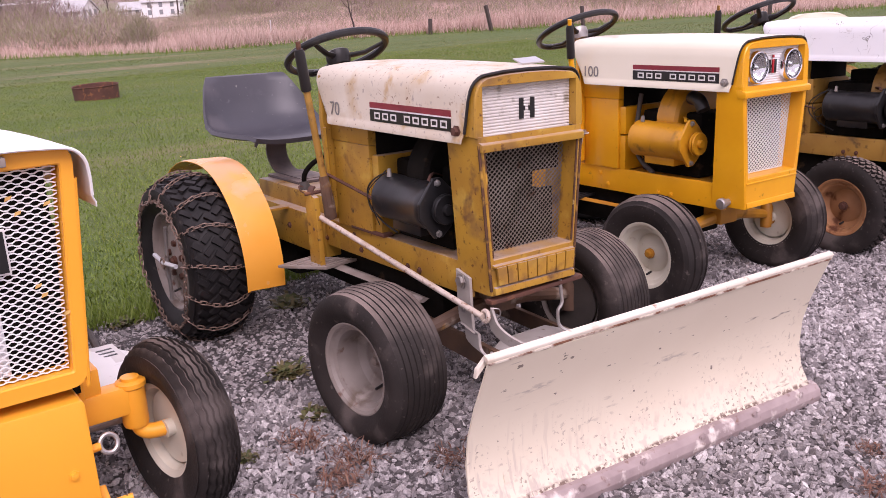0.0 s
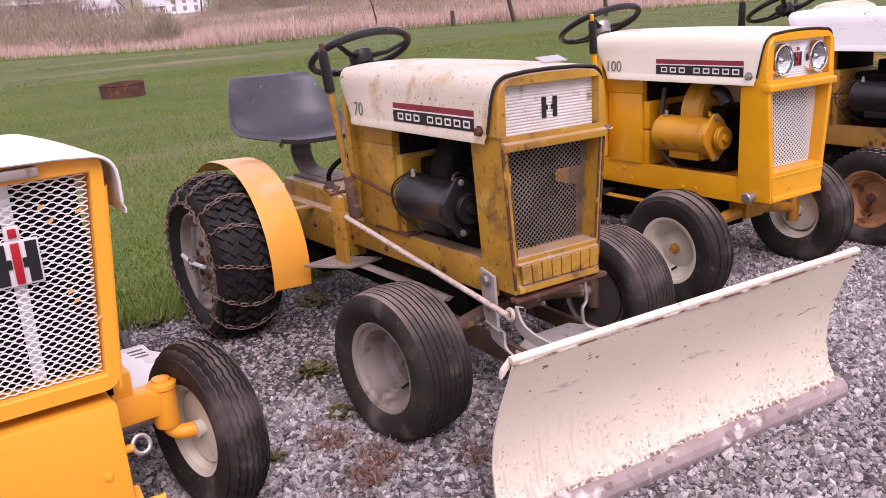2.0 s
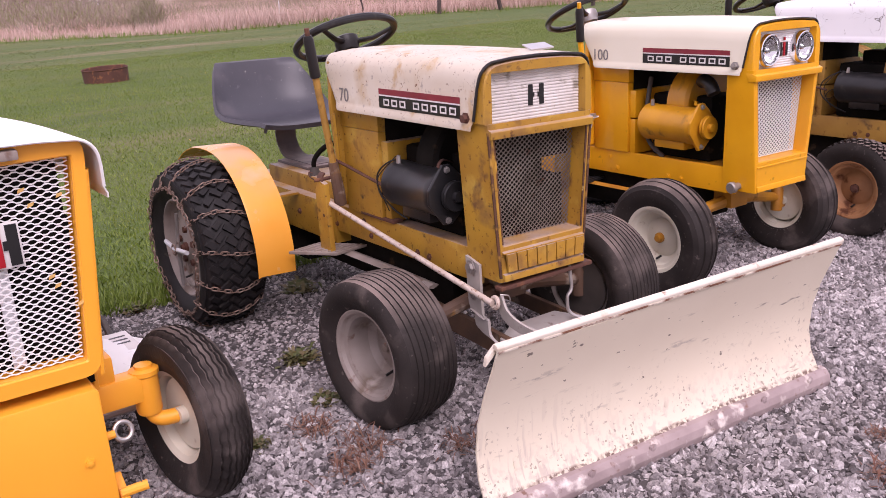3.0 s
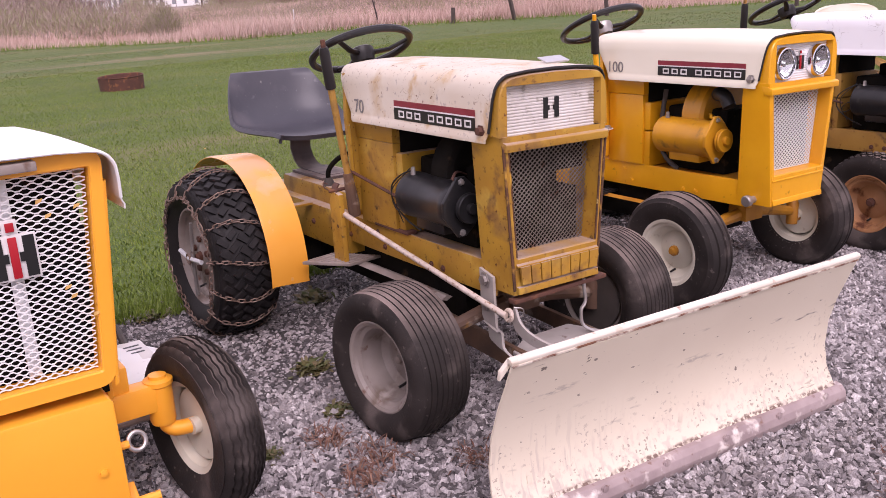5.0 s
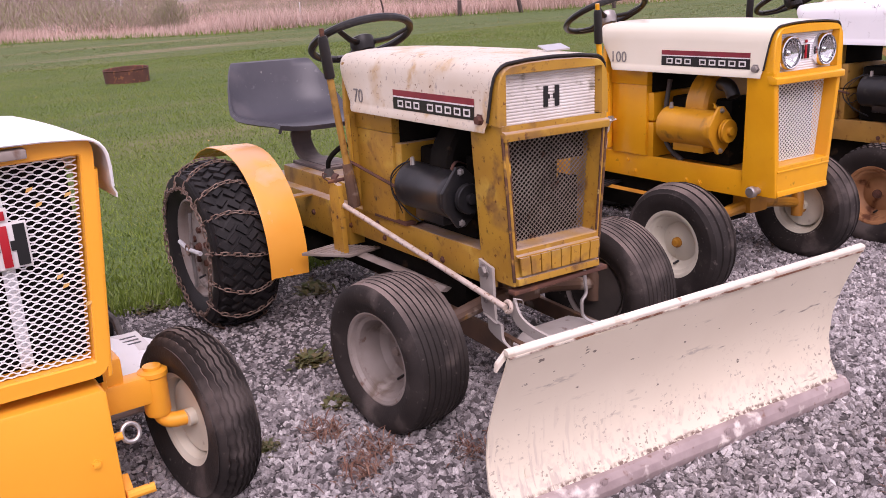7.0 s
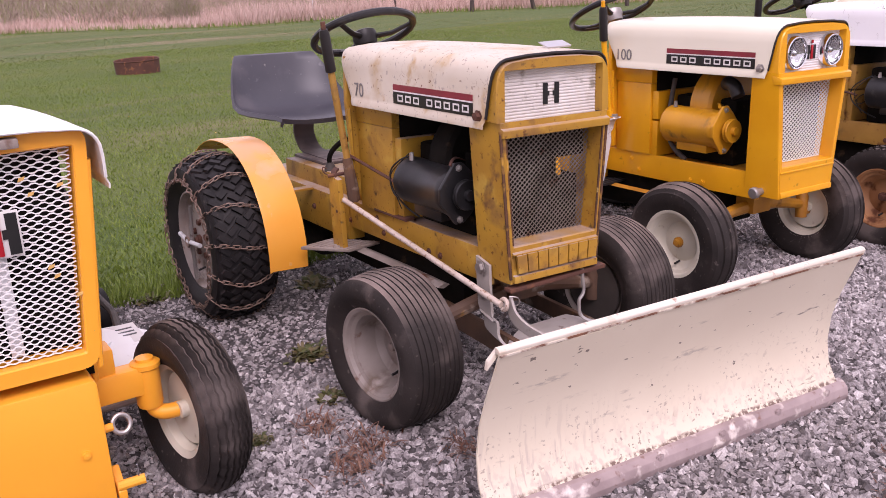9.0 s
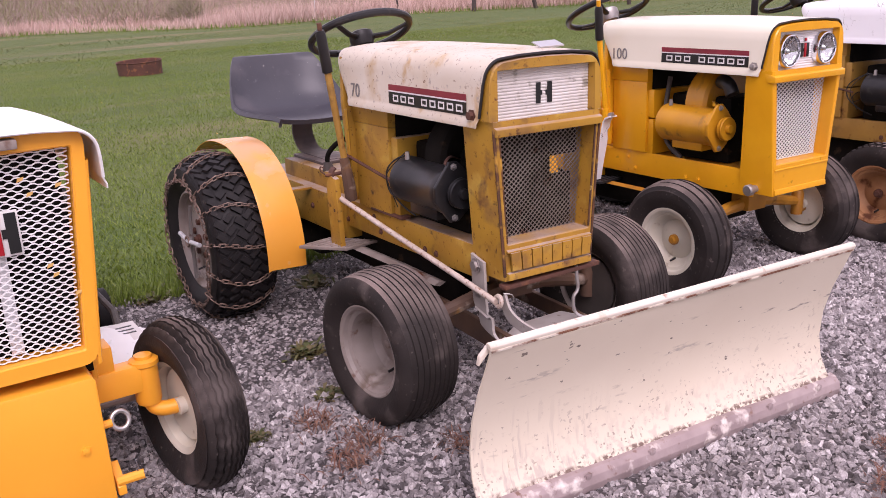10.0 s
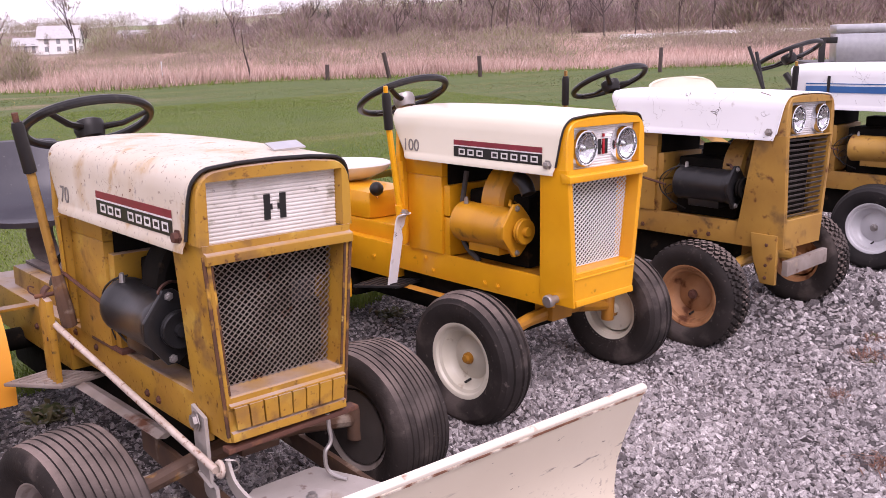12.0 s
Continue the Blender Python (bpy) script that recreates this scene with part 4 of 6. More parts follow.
    for sx in ((-1,) if o.get("no_axle") else (-1, 1)):
        part("knuckle", lathe([(az - 0.02, 0.001), (az - 0.02, 0.022), (az + 0.06, 0.024), (az + 0.075, 0.018), (az + 0.076, 0.001)], 16, "z", (sx * 0.295, ay, 0)), o.get("axle_mat", y_), t)
        part("spindle", tube([(sx * 0.295, ay, az), (sx * 0.37, ay, az)], 0.016, 10), o.get("axle_mat", y_), t)
    part("tie_rod", tube([(-0.28, ay + 0.09, az + 0.01), (0.28, ay + 0.09, az + 0.01)], 0.008, 8), grey_bar, t)
    R, W, rr, tread, tm, rm, hm, dish, fx, steer = o["front_wheels"]
    for sx in (-1, 1):
        wheel(t, (o.get("front_mid", 0.0) + sx * fx, ay, R - 0.003), sx, R, W, rr, tread, tm, rm, hm, dish, steer, o_dark=o.get("worn", False))
    R, W, rr, tread, tm, rm, hm, dish, fx, chain = o["rear_wheels"]
    ry, sink = o.get("rear", (1.27, 0.006))
    first = wheel(t, (-fx, ry, R - sink), -1, R, W, rr, tread, tm, rm, hm, dish, 0, chain)
    copy_thing(first, Matrix.Translation((fx, ry, R - sink)) @ Matrix.Rotation(math.pi, 4, "Z"))
    # fenders
    fm = o["fender_mat"]
    for sx in (-1, 1):
        rows = []
        for deg in [-6 + 142 * k / 18 for k in range(19)]:
            a = radians(deg)
            r = 0.352 + (0.0 if deg < 90 else 0.055 * ((deg - 90) / 46) ** 1.5)
            y, z = ry - r * math.cos(a), o.get("fender_z", 0.268) + r * math.sin(a)
            x0, x1 = o.get("fender_x", (0.29, 0.425))
            row = [(sx * x0, y, z), (sx * (x0 + 0.006), y, z), (sx * (x1 - 0.012), y, z + 0.004), (sx * x1, y, z)]
            rows.append(row)
        part("fender", sheet(rows, 0.0025), fm, t)
        part("fender_bracket", box(sx * 0.155, sx * (o.get("fender_x", (0.29, 0))[0] + 0.01), 1.10, 1.14, 0.42, 0.428, 0.001), y_, t)
    # seat on a bent spring
    if o.get("seat"):
        sx, low_back = o.get("seat_x", 0.0), o.get("low_back", 9.0)
        rows = []
        for yy, zz, hw, curl, lean in ((1.165, 0.668, 0.165, 0.0, 0), (1.16, 0.686, 0.175, 0.004, 0), (1.19, 0.692, 0.19, 0.014, 0), (1.28, 0.680, 0.205, 0.04, 0), (1.38, 0.672, 0.213, 0.055, 0), (1.47, 0.676, 0.215, 0.06, 0.01),
                                       (1.53, 0.70, 0.214, 0.05, 0.04), (1.575, 0.745, 0.208, 0.02, 0.06), (1.60, 0.80, 0.195, 0.0, 0.05), (1.622, 0.87, 0.175, 0.0, 0.035), (1.628, 0.89, 0.162, 0.0, 0.03)) + (((1.634, 0.905, 0.135, 0.0, 0.03), (1.636, 0.915, 0.09, 0.0, 0.02)) if o.get("seat_wide") else ()):
            rows.append([(sx + u * hw * o.get("seat_wide", 1.0), yy - lean * abs(u) ** 3, min(low_back, zz if zz < 0.7 else 0.7 + (zz - 0.7) * o.get("back_high", 1.0)) - 0.012 + curl * abs(u) ** 4) for u in (-1, -0.97, -0.85, -0.6, -0.3, 0, 0.3, 0.6, 0.85, 0.97, 1)])
        if o.get("scoop"):
            # a scoop: pan, upright back and low sides that climb to it, with a rolled rim
            rows = []
            for yc, zc, ye, ze, hw in ((1.172, 0.640, 1.188, 0.650, 0.160), (1.165, 0.657, 1.180, 0.669, 0.168), (1.20, 0.663, 1.21, 0.676, 0.178), (1.28, 0.655, 1.28, 0.677, 0.198), (1.38, 0.648, 1.36, 0.679, 0.216), (1.47, 0.650, 1.42, 0.684, 0.228),
                                       (1.53, 0.672, 1.46, 0.702, 0.232), (1.57, 0.72, 1.495, 0.737, 0.222), (1.595, 0.78, 1.535, 0.787, 0.205), (1.61, 0.835, 1.575, 0.834, 0.184), (1.618, 0.862, 1.598, 0.862, 0.168), (1.632, 0.866, 1.612, 0.866, 0.160)):
                row = []
                for u in (-1.04, -1, -0.97, -0.88, -0.74, -0.5, -0.25, 0, 0.25, 0.5, 0.74, 0.88, 0.97, 1, 1.04):
                    w = min(1.0, abs(u)) ** 3.2
                    row.append((sx + u * hw, yc + (ye - yc) * w, zc + (ze - zc) * w - (0.014 if abs(u) > 1 else 0)))
                rows.append(row)
        if low_back < 5:
            bm = lathe([(0.60, 0.001), (0.605, 0.10), (0.64, 0.165), (0.665, 0.178), (0.672, 0.165), (0.66, 0.10), (0.652, 0.001)], 36, "z")
            for v in bm.verts:
                v.co = Vector((v.co.x * 1.15 + 0.02, v.co.y + 1.36, v.co.z))
            part("seat", bm, o["seat"], t, o.get("seat_label", ""))
            part("seat_pedestal", box(-0.12, 0.12, 1.02, 1.50, 0.48, 0.60, 0.04), y_, t)
        else:
            part("seat", sheet(rows, 0.012), o["seat"], t, o.get("seat_label", ""), smooth=50)
        if low_back > 5:
            part("seat_spring", strap(curve_points([(0, 1.20, 0.490), (0, 1.32, 0.492), (0, 1.43, 0.50), (0, 1.485, 0.55), (0, 1.485, 0.60), (0, 1.44, 0.632), (0, 1.34, 0.636)], 4), (1, 0, 0), 0.085, 0.008), spring_steel if o.get("worn") else y_, t)
        part("seat_base", box(-0.075, 0.075, 1.17, 1.42, 0.485, 0.496, 0.003), spring_steel if o.get("worn") else y_, t)
    # the body leans a little on its pivoting axle
    lean = Matrix.Translation((0, 0, 0.76)) @ Matrix.Rotation(radians(o.get("lean", 0.0)), 4, "Y") @ Matrix.Translation((0, 0, -0.76))
    for child in t.children:
        if not child.name.startswith("wheel"):
            child.matrix_basis = lean @ child.matrix_basis
    return t


def footrest(t, x, mat, arm_mat):
    plate = part("footrest", prism([(x - 0.10, 0.855), (x + 0.03, 0.875), (x + 0.13, 0.735), (x + 0.005, 0.72)], "z", 0.292, 0.302, 0.002), mat, t, "ribbed foot plate")
    for k in range(7):
        s = (k + 0.5) / 7
        a = Vector((x - 0.10, 0.855, 0.303)).lerp(Vector((x + 0.005, 0.72, 0.303)), s)
        b = Vector((x + 0.03, 0.875, 0.303)).lerp(Vector((x + 0.13, 0.735, 0.303)), s)
        part("tread_rib", tube([a.lerp(b, 0.08), b.lerp(a, 0.08)], 0.003, 6), mat, plate)
    part("footrest_arm", tube([(x + 0.06, 0.76, 0.288), (x + 0.07, 0.50, 0.285), (x + 0.09, 0.30, 0.27)], 0.022, 4, flat=0.35), arm_mat, t)


worn = tractor((0.021, 0, 0), "worn yellow garden tractor with stained white hood and chained tyres", dict(
    paint=old_yellow, hood_mat=old_white, hood_label="rust-stained white hood", decal=True, number="70", badge="dark", panel_mat=panel_white, mesh=(19, 40, 0.0013), mesh_mat=mesh_dark,
    slats=True, shelf_in=0.004, half=0.192, nose_top=0.180, post=0.017, trim=0.0038, window=(0.456, 0.735), starter_r=0.067, shroud_at=(0.0, 0.06, 0.625), shroud_mat=engine_dark, starter_mat=gloss_black, pulley_mat=gloss_black, bed_mat=old_yellow, bolt_mat=rusty, axle_mat=axle_brown,
    axle=(0.145, 0.20), front_mid=-0.041, rear=(1.245, 0.016), fender_z=0.248, back_high=0.88, dark_back_to=0.065, socket_mat=axle_brown, bay=(0.525, 0.495), scoop=True,
    front_wheels=(0.208, 0.178, 0.118, "rib", rubber, rim_old, grey_bar, 0.025, 0.38, 6), rear_wheels=(0.298, 0.225, 0.165, "lug", rubber_dark, rim_old, rusty, -0.06, 0.472, True),
    fender_mat=fender_yellow, seat=seat_mat, seat_label="cracked dark bucket seat", seat_x=-0.050, worn=True, lean=1.2))
fresh = tractor((1.249, 0.108, 0), "fresh yellow garden tractor with clean cream hood and headlamps", dict(
    paint=new_yellow, hood_mat=cream, hood_label="clean cream hood", decal=True, number="100", badge="red", lamps=True, panel_mat=panel_clean, mesh=(15, 38, 0.0017), mesh_mat=mesh_white, mesh_label="white expanded metal",
    # engine bed, shroud and starter take darker paints that hold the bay's shade
    panel_back=(0.080, 0.115), shroud_at=(0.0, 0.09, 0.622), starter_y=0.186, shelf_in=0.001, axle_mat=grimy_shaded_orange, shroud_mat=shaded_grimy_yellow, starter_mat=shaded_grimy_yellow, pulley_mat=shaded_grimy_yellow, bed_mat=grimy_shaded_orange, cables=False, hose=True, hub_mat=steel,
    nose=(0.350, 0.775), window=(0.459, 0.735), number_y=0.67, front_mid=-0.028,
    front_wheels=(0.211, 0.128, 0.112, "three", rubber, rim_cream, grimy_shaded_orange, 0.0, 0.362, 2), rear_wheels=(0.285, 0.215, 0.16, "lug", rubber_dark, rim_cream, new_yellow, -0.03, 0.42, False),
    fender_mat=new_yellow, seat=seat_white, seat_label="white vinyl seat", low_back=0.70, lean=1.1, link=False, bolt_mat=new_yellow, plain_nose=True))
dull = tractor((2.40, 0.03, 0), "dull yellow garden tractor with chipped white hood and rusty wheels", dict(
    paint=dull_yellow, hood_mat=plain_white, hood_label="chipped white hood", lamps=True, edge=False, lever_y=0.26, panel_mat=rim_silver, mesh=(3, 15, 0.0030), mesh_mat=engine_dark, mesh_label="black louvred grille",
    panel_back=(0.10, 0.185), window=(0.455, 0.766), nose=(0.34, 0.775), sill=False, shroud_mat=dull_yellow, starter_mat=gloss_black, pulley_mat=engine_dark, bolt_mat=rusty,
    front_mid=-0.05,
    front_wheels=(0.206, 0.13, 0.112, "block", rubber, rim_rust, rusty, 0.0, 0.412, 0), rear_wheels=(0.285, 0.215, 0.16, "lug", rubber_dark, rim_rust, rusty, -0.03, 0.42, False),
    fender_mat=dull_yellow, axle=(0.165, 0.2), louvres=True, lean=2.0))
striped = tractor((3.93, 0.0, 0), "yellow garden tractor with white hood and blue stripe", dict(
    paint=dull_yellow, hood_mat=plain_white, hood_label="white hood with blue stripe", edge=False, panel_mat=plate_metal, mesh=(14, 16, 0.0028), mesh_mat=engine_dark, top=0.99,
    shroud_mat=dull_yellow, starter_mat=dull_yellow, pulley_mat=engine_dark, bolt_mat=steel,
    front_wheels=(0.215, 0.13, 0.118, "three", rubber_dark, rim_silver, steel, 0.0, 0.415, 0), rear_wheels=(0.285, 0.215, 0.16, "lug", rubber_dark, rim_silver, steel, -0.03, 0.42, False),
    fender_mat=dull_yellow, seat=seat_cream, seat_label="wide cream vinyl seat", seat_wide=1.95, wheel_at=(0.05, 0.93, 1.03), wheel_r=0.185))
orange = tractor((-1.275, 0.06, 0), "bright orange-yellow garden tractor with white expanded-metal grille", dict(
    paint=bright_yellow, hood_mat=deck_white, hood_label="white hood", edge=False, upper="none", panel_mat=panel_clean, mesh=(11, 52, 0.0014, True), mesh_mat=mesh_white, mesh_label="white expanded metal",
    window=(0.438, 0.85), nose=(0.40, 0.884), top=0.894, fall=0.034, sill=False, post=0.034, recess=0.022, corner=0.035, no_axle=True, half=0.207, ahead=0.04, fender_x=(0.17, 0.262), shroud_mat=engine_dark, starter_mat=bright_yellow, pulley_mat=bright_yellow,
    front_wheels=(0.208, 0.110, 0.116, "zig", rubber, rim_cream, bright_yellow, 0.0, 0.338, 9), rear_wheels=(0.285, 0.18, 0.16, "lug", rubber_dark, rim_cream, bright_yellow, -0.03, 0.262, False),
    fender_mat=bright_yellow, seat=black, seat_label="black vinyl seat", axle=(0.09, 0.205)))

# fittings of the worn tractor
tip = Matrix.Translation((0, 0, 0.76)) @ Matrix.Rotation(radians(1.2), 4, "Y") @ Matrix.Translation((0, 0, -0.76))
footrest(worn, -0.24, grey_bar, grey_bar)
footrest(fresh, -0.24, black, grimy_shaded_orange)
part("upright_plate", prism([(0.745, 0.295), (0.815, 0.295), (0.815, 0.50), (0.79, 0.535), (0.75, 0.525)], "x", -0.240, -0.222, 0.003), old_yellow, worn)
bolt(worn, (-0.235, 0.77, 0.42), "x", 0.006, -0.006, rusty)
part("clevis", strap(curve_points([(-0.215, 0.80, 0.555), (-0.232, 0.79, 0.545), (-0.240, 0.78, 0.515), (-0.232, 0.77, 0.49)], 3), (0, 1, 0), 0.03, 0.006), rusty, worn, "rusted clevis")
part("clevis_pin", tube([(-0.255, 0.785, 0.535), (-0.185, 0.765, 0.540)], 0.006, 8), rusty, worn)
part("cotter_pin", tube(curve_points([(-0.250, 0.790, 0.536), (-0.262, 0.80, 0.548), (-0.258, 0.81, 0.56), (-0.246, 0.805, 0.555)], 3), 0.0022, 6), rusty, worn)
part("oil_tray", box(-0.165, -0.13, 0.47, 0.66, 0.430, 0.440, 0.002), rusty, worn)
part("gear_lever", tube(curve_points([(-0.10, 1.08, 0.485), (-0.10, 1.075, 0.54), (-0.075, 1.04, 0.585), (-0.05, 0.98, 0.61)], 4), 0.009, 8), engine_dark, worn)
part("lever_boot", lathe([(0.483, 0.022), (0.495, 0.020), (0.515, 0.012), (0.517, 0.001)], 14, "z", (-0.10, 1.08, 0)), rim_dark, worn)
part("hood_tag", prism([(0.070, 0.938), (0.108, 0.950), (0.109, 0.948), (0.072, 0.934)], "x", 0.055, 0.135), plate_metal, worn, "bent bare metal tag")
for sx in (-1, 1):
    part("rusty_edge", tube([(sx * 0.1465, -0.0225, 0.37), (sx * 0.1765, -0.0225, 0.755)], 0.0042, 6), rust_edge, worn, "paint worn to rust along the edge", place=tip)
    part("rusty_edge", tube([(sx * 0.1395, -0.0235, 0.460), (sx * 0.1605, -0.0235, 0.735)], 0.0030, 6), rust_edge, worn, place=tip)
part("bottom_bar", box(-0.16, 0.17, -0.03, 0.0, 0.338, 0.35, 0.003), rusty, worn)
# fittings of the fresh tractor
pedal = part("brake_pedal", strap(curve_points([(-0.235, 0.76, 0.30), (-0.225, 0.735, 0.45), (-0.22, 0.715, 0.55), (-0.22, 0.68, 0.572)], 4), (1, 0, 0), 0.04, 0.006), plain_white, fresh, "white pedal arm")
bolt(pedal, (-0.22, 0.69, 0.572), "z", 0.012, 0.01)
part("exhaust_elbow", tube(curve_points([(-0.08, 0.27, 0.715), (-0.125, 0.225, 0.725), (-0.145, 0.185, 0.715), (-0.15, 0.165, 0.685)]), 0.024, 14), black, fresh)
part("hitch_pin", lathe([(-0.15, 0.013), (-0.185, 0.013), (-0.185, 0.020), (-0.200, 0.020), (-0.204, 0.016), (-0.204, 0.001)], 18, "x", (0, 0.045, 0.372)), steel, fresh)
knob = part("gear_lever", tube([(-0.02, 1.10, 0.48), (-0.10, 1.00, 0.60)], 0.006, 8), chrome, fresh)
part("knob", lathe([(-0.028, 0.001), (-0.024, 0.014), (-0.012, 0.025), (0.0, 0.028), (0.012, 0.025), (0.024, 0.014), (0.028, 0.001)], 16, "z", (-0.105, 0.995, 0.61)), black, knob)
# fittings of the dull tractor
part("front_bracket", prism([(0.0, 0.40), (0.11, 0.40), (0.095, 0.30), (0.06, 0.205), (0.0, 0.205)], "x", -0.175, -0.155, 0.004), dull_yellow, dull)
part("front_bracket", box(-0.165, 0.165, -0.045, -0.02, 0.245, 0.305, 0.006), grey_bar, dull)
for zz in (0.23, 0.28, 0.36):
    bolt(dull, (-0.175, 0.04, zz), "x", 0.005, -0.005, rusty)
for k, (px, py) in enumerate(((0.05, 0.32), (0.42, 0.46))):
    part("hood_scratch", tube([(-0.19 + 0.1 * k, px, 0.93), (-0.15, px + 0.06, 0.938)], 0.0015, 4), rusty, dull)

for dx in (0.0, 0.03):
    part("control_lever", tube([(-0.20 + dx, 1.03 - dx, 1.085 - dx), (-0.20, 0.93, 0.85)], 0.010, 8), black, striped)

# blue stripe of the striped tractor
for z0, z1 in ((0.845, 0.878), (0.888, 0.893)):
    part("stripe", box(-0.2005, -0.1985, 0.02, 0.69, z0, z1, 0), blue_stripe, striped, smooth=0)
part("hood_strap", box(-0.202, -0.198, 0.56, 0.575, 0.77, 0.93, 0), black, striped)

# front weight box, badge, knuckle and eye bolts of the orange tractor
part("weight_box", prism([(-0.128, 0.06), (-0.125, 0.372), (-0.118, 0.379), (0.118, 0.379), (0.125, 0.372), (0.128, 0.06)], "y", -0.035, 0.10, 0.004), bright_yellow, orange)
bolt(orange, (0.082, -0.035, 0.225), "y", 0.008, -0.007, bright_yellow)
badge(orange, 0.0, -0.012, 0.70, 0.045, True)
part("badge_bar", box(-0.012, 0.012, 0.008, 0.012, 0.45, 0.85, 0.001), panel_clean, orange, "pale upright strip")
part("axle_beam", box(0.10, 0.250, 0.085, 0.135, 0.262, 0.330, 0.01), bright_yellow, orange)
part("axle_bolster", box(0.10, 0.190, 0.09, 0.16, 0.325, 0.388, 0.008), bright_yellow, orange)
part("kingpin", lathe([(0.226, 0.001), (0.226, 0.026), (0.234, 0.029), (0.318, 0.029), (0.322, 0.033), (0.332, 0.033), (0.336, 0.020), (0.343, 0.020), (0.344, 0.001)], 24, "z", (0.256, 0.11, 0)), bright_yellow, orange)
part("stub_axle", tube(curve_points([(0.258, 0.110, 0.238), (0.264, 0.105, 0.215), (0.285, 0.098, 0.205), (0.330, 0.092, 0.205)]), 0.018, 12), bright_yellow, orange)
eye = part("eye_bolt", tube([(0.164 + 0.018 * math.cos(a), -0.006 + 0.007 * math.sin(a), 0.257 + 0.018 * math.sin(a)) for a in np.linspace(0, 2 * math.pi, 20, endpoint=False)], 0.0052, 8, closed=True), steel, orange)
part("shank", tube([(0.125, -0.005, 0.255), (0.147, -0.007, 0.257)], 0.009, 10), bright_yellow, eye)
lug = part("side_lug", prism([(-0.03, 0.115), (0.02, 0.155), (0.03, 0.15), (0.0, 0.10), (-0.03, 0.095)], "x", 0.132, 0.150, 0.003), bright_yellow, orange)
part("lug_pin", tube([(0.135, -0.02, 0.125), (0.19, -0.03, 0.13)], 0.011, 10), bright_yellow, lug)
part("safety_ring", tube([(0.178, -0.028 + 0.002 * math.sin(a), 0.15 + 0.016 * math.sin(a) + 0.004 * math.cos(a)) for a in np.linspace(0, 2 * math.pi, 14, endpoint=False)], 0.0018, 6, closed=True), chrome, lug)
for lx, lz in ((0.050, 0.795), (0.062, 0.765), (0.115, 0.775), (0.075, 0.62), (0.083, 0.60), (0.118, 0.555), (0.128, 0.475)):
    part("dry_leaf", sheet([[(lx, -0.022, lz), (lx + 0.011, -0.025, lz + 0.004)], [(lx + 0.003, -0.021, lz + 0.008), (lx + 0.014, -0.023, lz + 0.010)]], 0.001), leaf_dry, orange, smooth=0)

# ---- mower deck under the orange tractor ----
deck = thing("mower_deck", pose(-1.16, 0.60, 0.02), "white mower deck with worn lettering plate, under the orange tractor", "mower deck")
prof = [(-0.30, -0.20), (0.10, -0.24), (0.22, -0.21), (0.265, -0.14), (0.27, -0.04), (0.22, 0.06), (0.08, 0.09), (-0.30, 0.08)]
rings = [[(x * s, y * s, z) for x, y in prof] for s, z in ((1.03, 0.185), (1.0, 0.215), (0.985, 0.228), (0.95, 0.233), (0.55, 0.24))]
part("deck_shell", sheet(rings, 0.004, close=True), deck_white, deck)
part("deck_lid", prism([(x * 0.56, y * 0.56) for x, y in prof], "z", 0.234, 0.246, 0.003), deck_white, deck)
part("label_plate", box(0.16, 0.235, -0.10, 0.05, 0.2335, 0.2365, 0), decal_white, deck, smooth=0)
for u in (-0.04, -0.015, 0.012):
    part("label_bar", box(0.18, 0.222, u - 0.004, u + 0.004, 0.2366, 0.2375, 0), decal_black, deck, smooth=0)
gw = part("gauge_wheel", lathe([(-0.022, 0.001), (-0.022, 0.032), (-0.028, 0.06), (-0.02, 0.074), (0.02, 0.074), (0.028, 0.06), (0.022, 0.032), (0.022, 0.001)], 28, "x", (0.29, 0.75, 0.054)), rubber_dark, deck)
part("wheel_fork", tube([(0.29, 0.75, 0.054), (0.255, 0.70, 0.16), (0.24, 0.30, 0.19), (0.20, 0.06, 0.21)], 0.011, 8), rim_dark, deck)
for k in range(3):
    part("skid_foot", box(-0.25 + 0.15 * k, -0.22 + 0.15 * k, 0.0, 0.04, -0.02, 0.235, 0.004), grey_bar, deck)

# ---- snow plow on the worn tractor ----
plow = thing("snow_plow", pose(0.016, -0.518, 0, 0, 0, -3.9), "cream snow plow blade with scuffed paint and rusty lip", "snow plow")
W = 0.535
prof = [(0.012, 0.432), (0.0, 0.445), (0.004, 0.425), (0.026, 0.375), (0.055, 0.31), (0.078, 0.24), (0.086, 0.17), (0.078, 0.11), (0.055, 0.065), (0.038, 0.045)]
rows = []
for k in range(25):
    u = -1 + 2 * k / 24
    rows.append([(u * (W + (0.014 if u < 0 else 0.007) * max(0, 0.35 - z) / 0.3), y + 0.003 * math.sin(5 * u + 3 * z), z + 0.002 * math.sin(3 * u)) for y, z in prof[2:]])
part("moldboard", sheet(rows, 0.005), blade_white, plow, "scuffed cream moldboard")
part("top_lip", prism([(-0.003, 0.427), (-0.005, 0.435), (-0.002, 0.440), (0.008, 0.443), (0.013, 0.440), (0.010, 0.430)], "x", -W - 0.004, W + 0.006, 0.0015), lip_mat, plow, "white lip with rusty underside")
part("lip_rust_line", prism([(-0.0040, 0.4232), (-0.0048, 0.4275), (0.004, 0.4275), (0.006, 0.4232)], "x", -W, W), lip_rust, plow, "rust bleeding from under the lip", smooth=0)
part("lip_tab", prism([(-W - 0.022, 0.395), (-W + 0.008, 0.424), (-W + 0.004, 0.434), (-W - 0.018, 0.414)], "y", 0.012, 0.024, 0.002), lip_mat, plow)
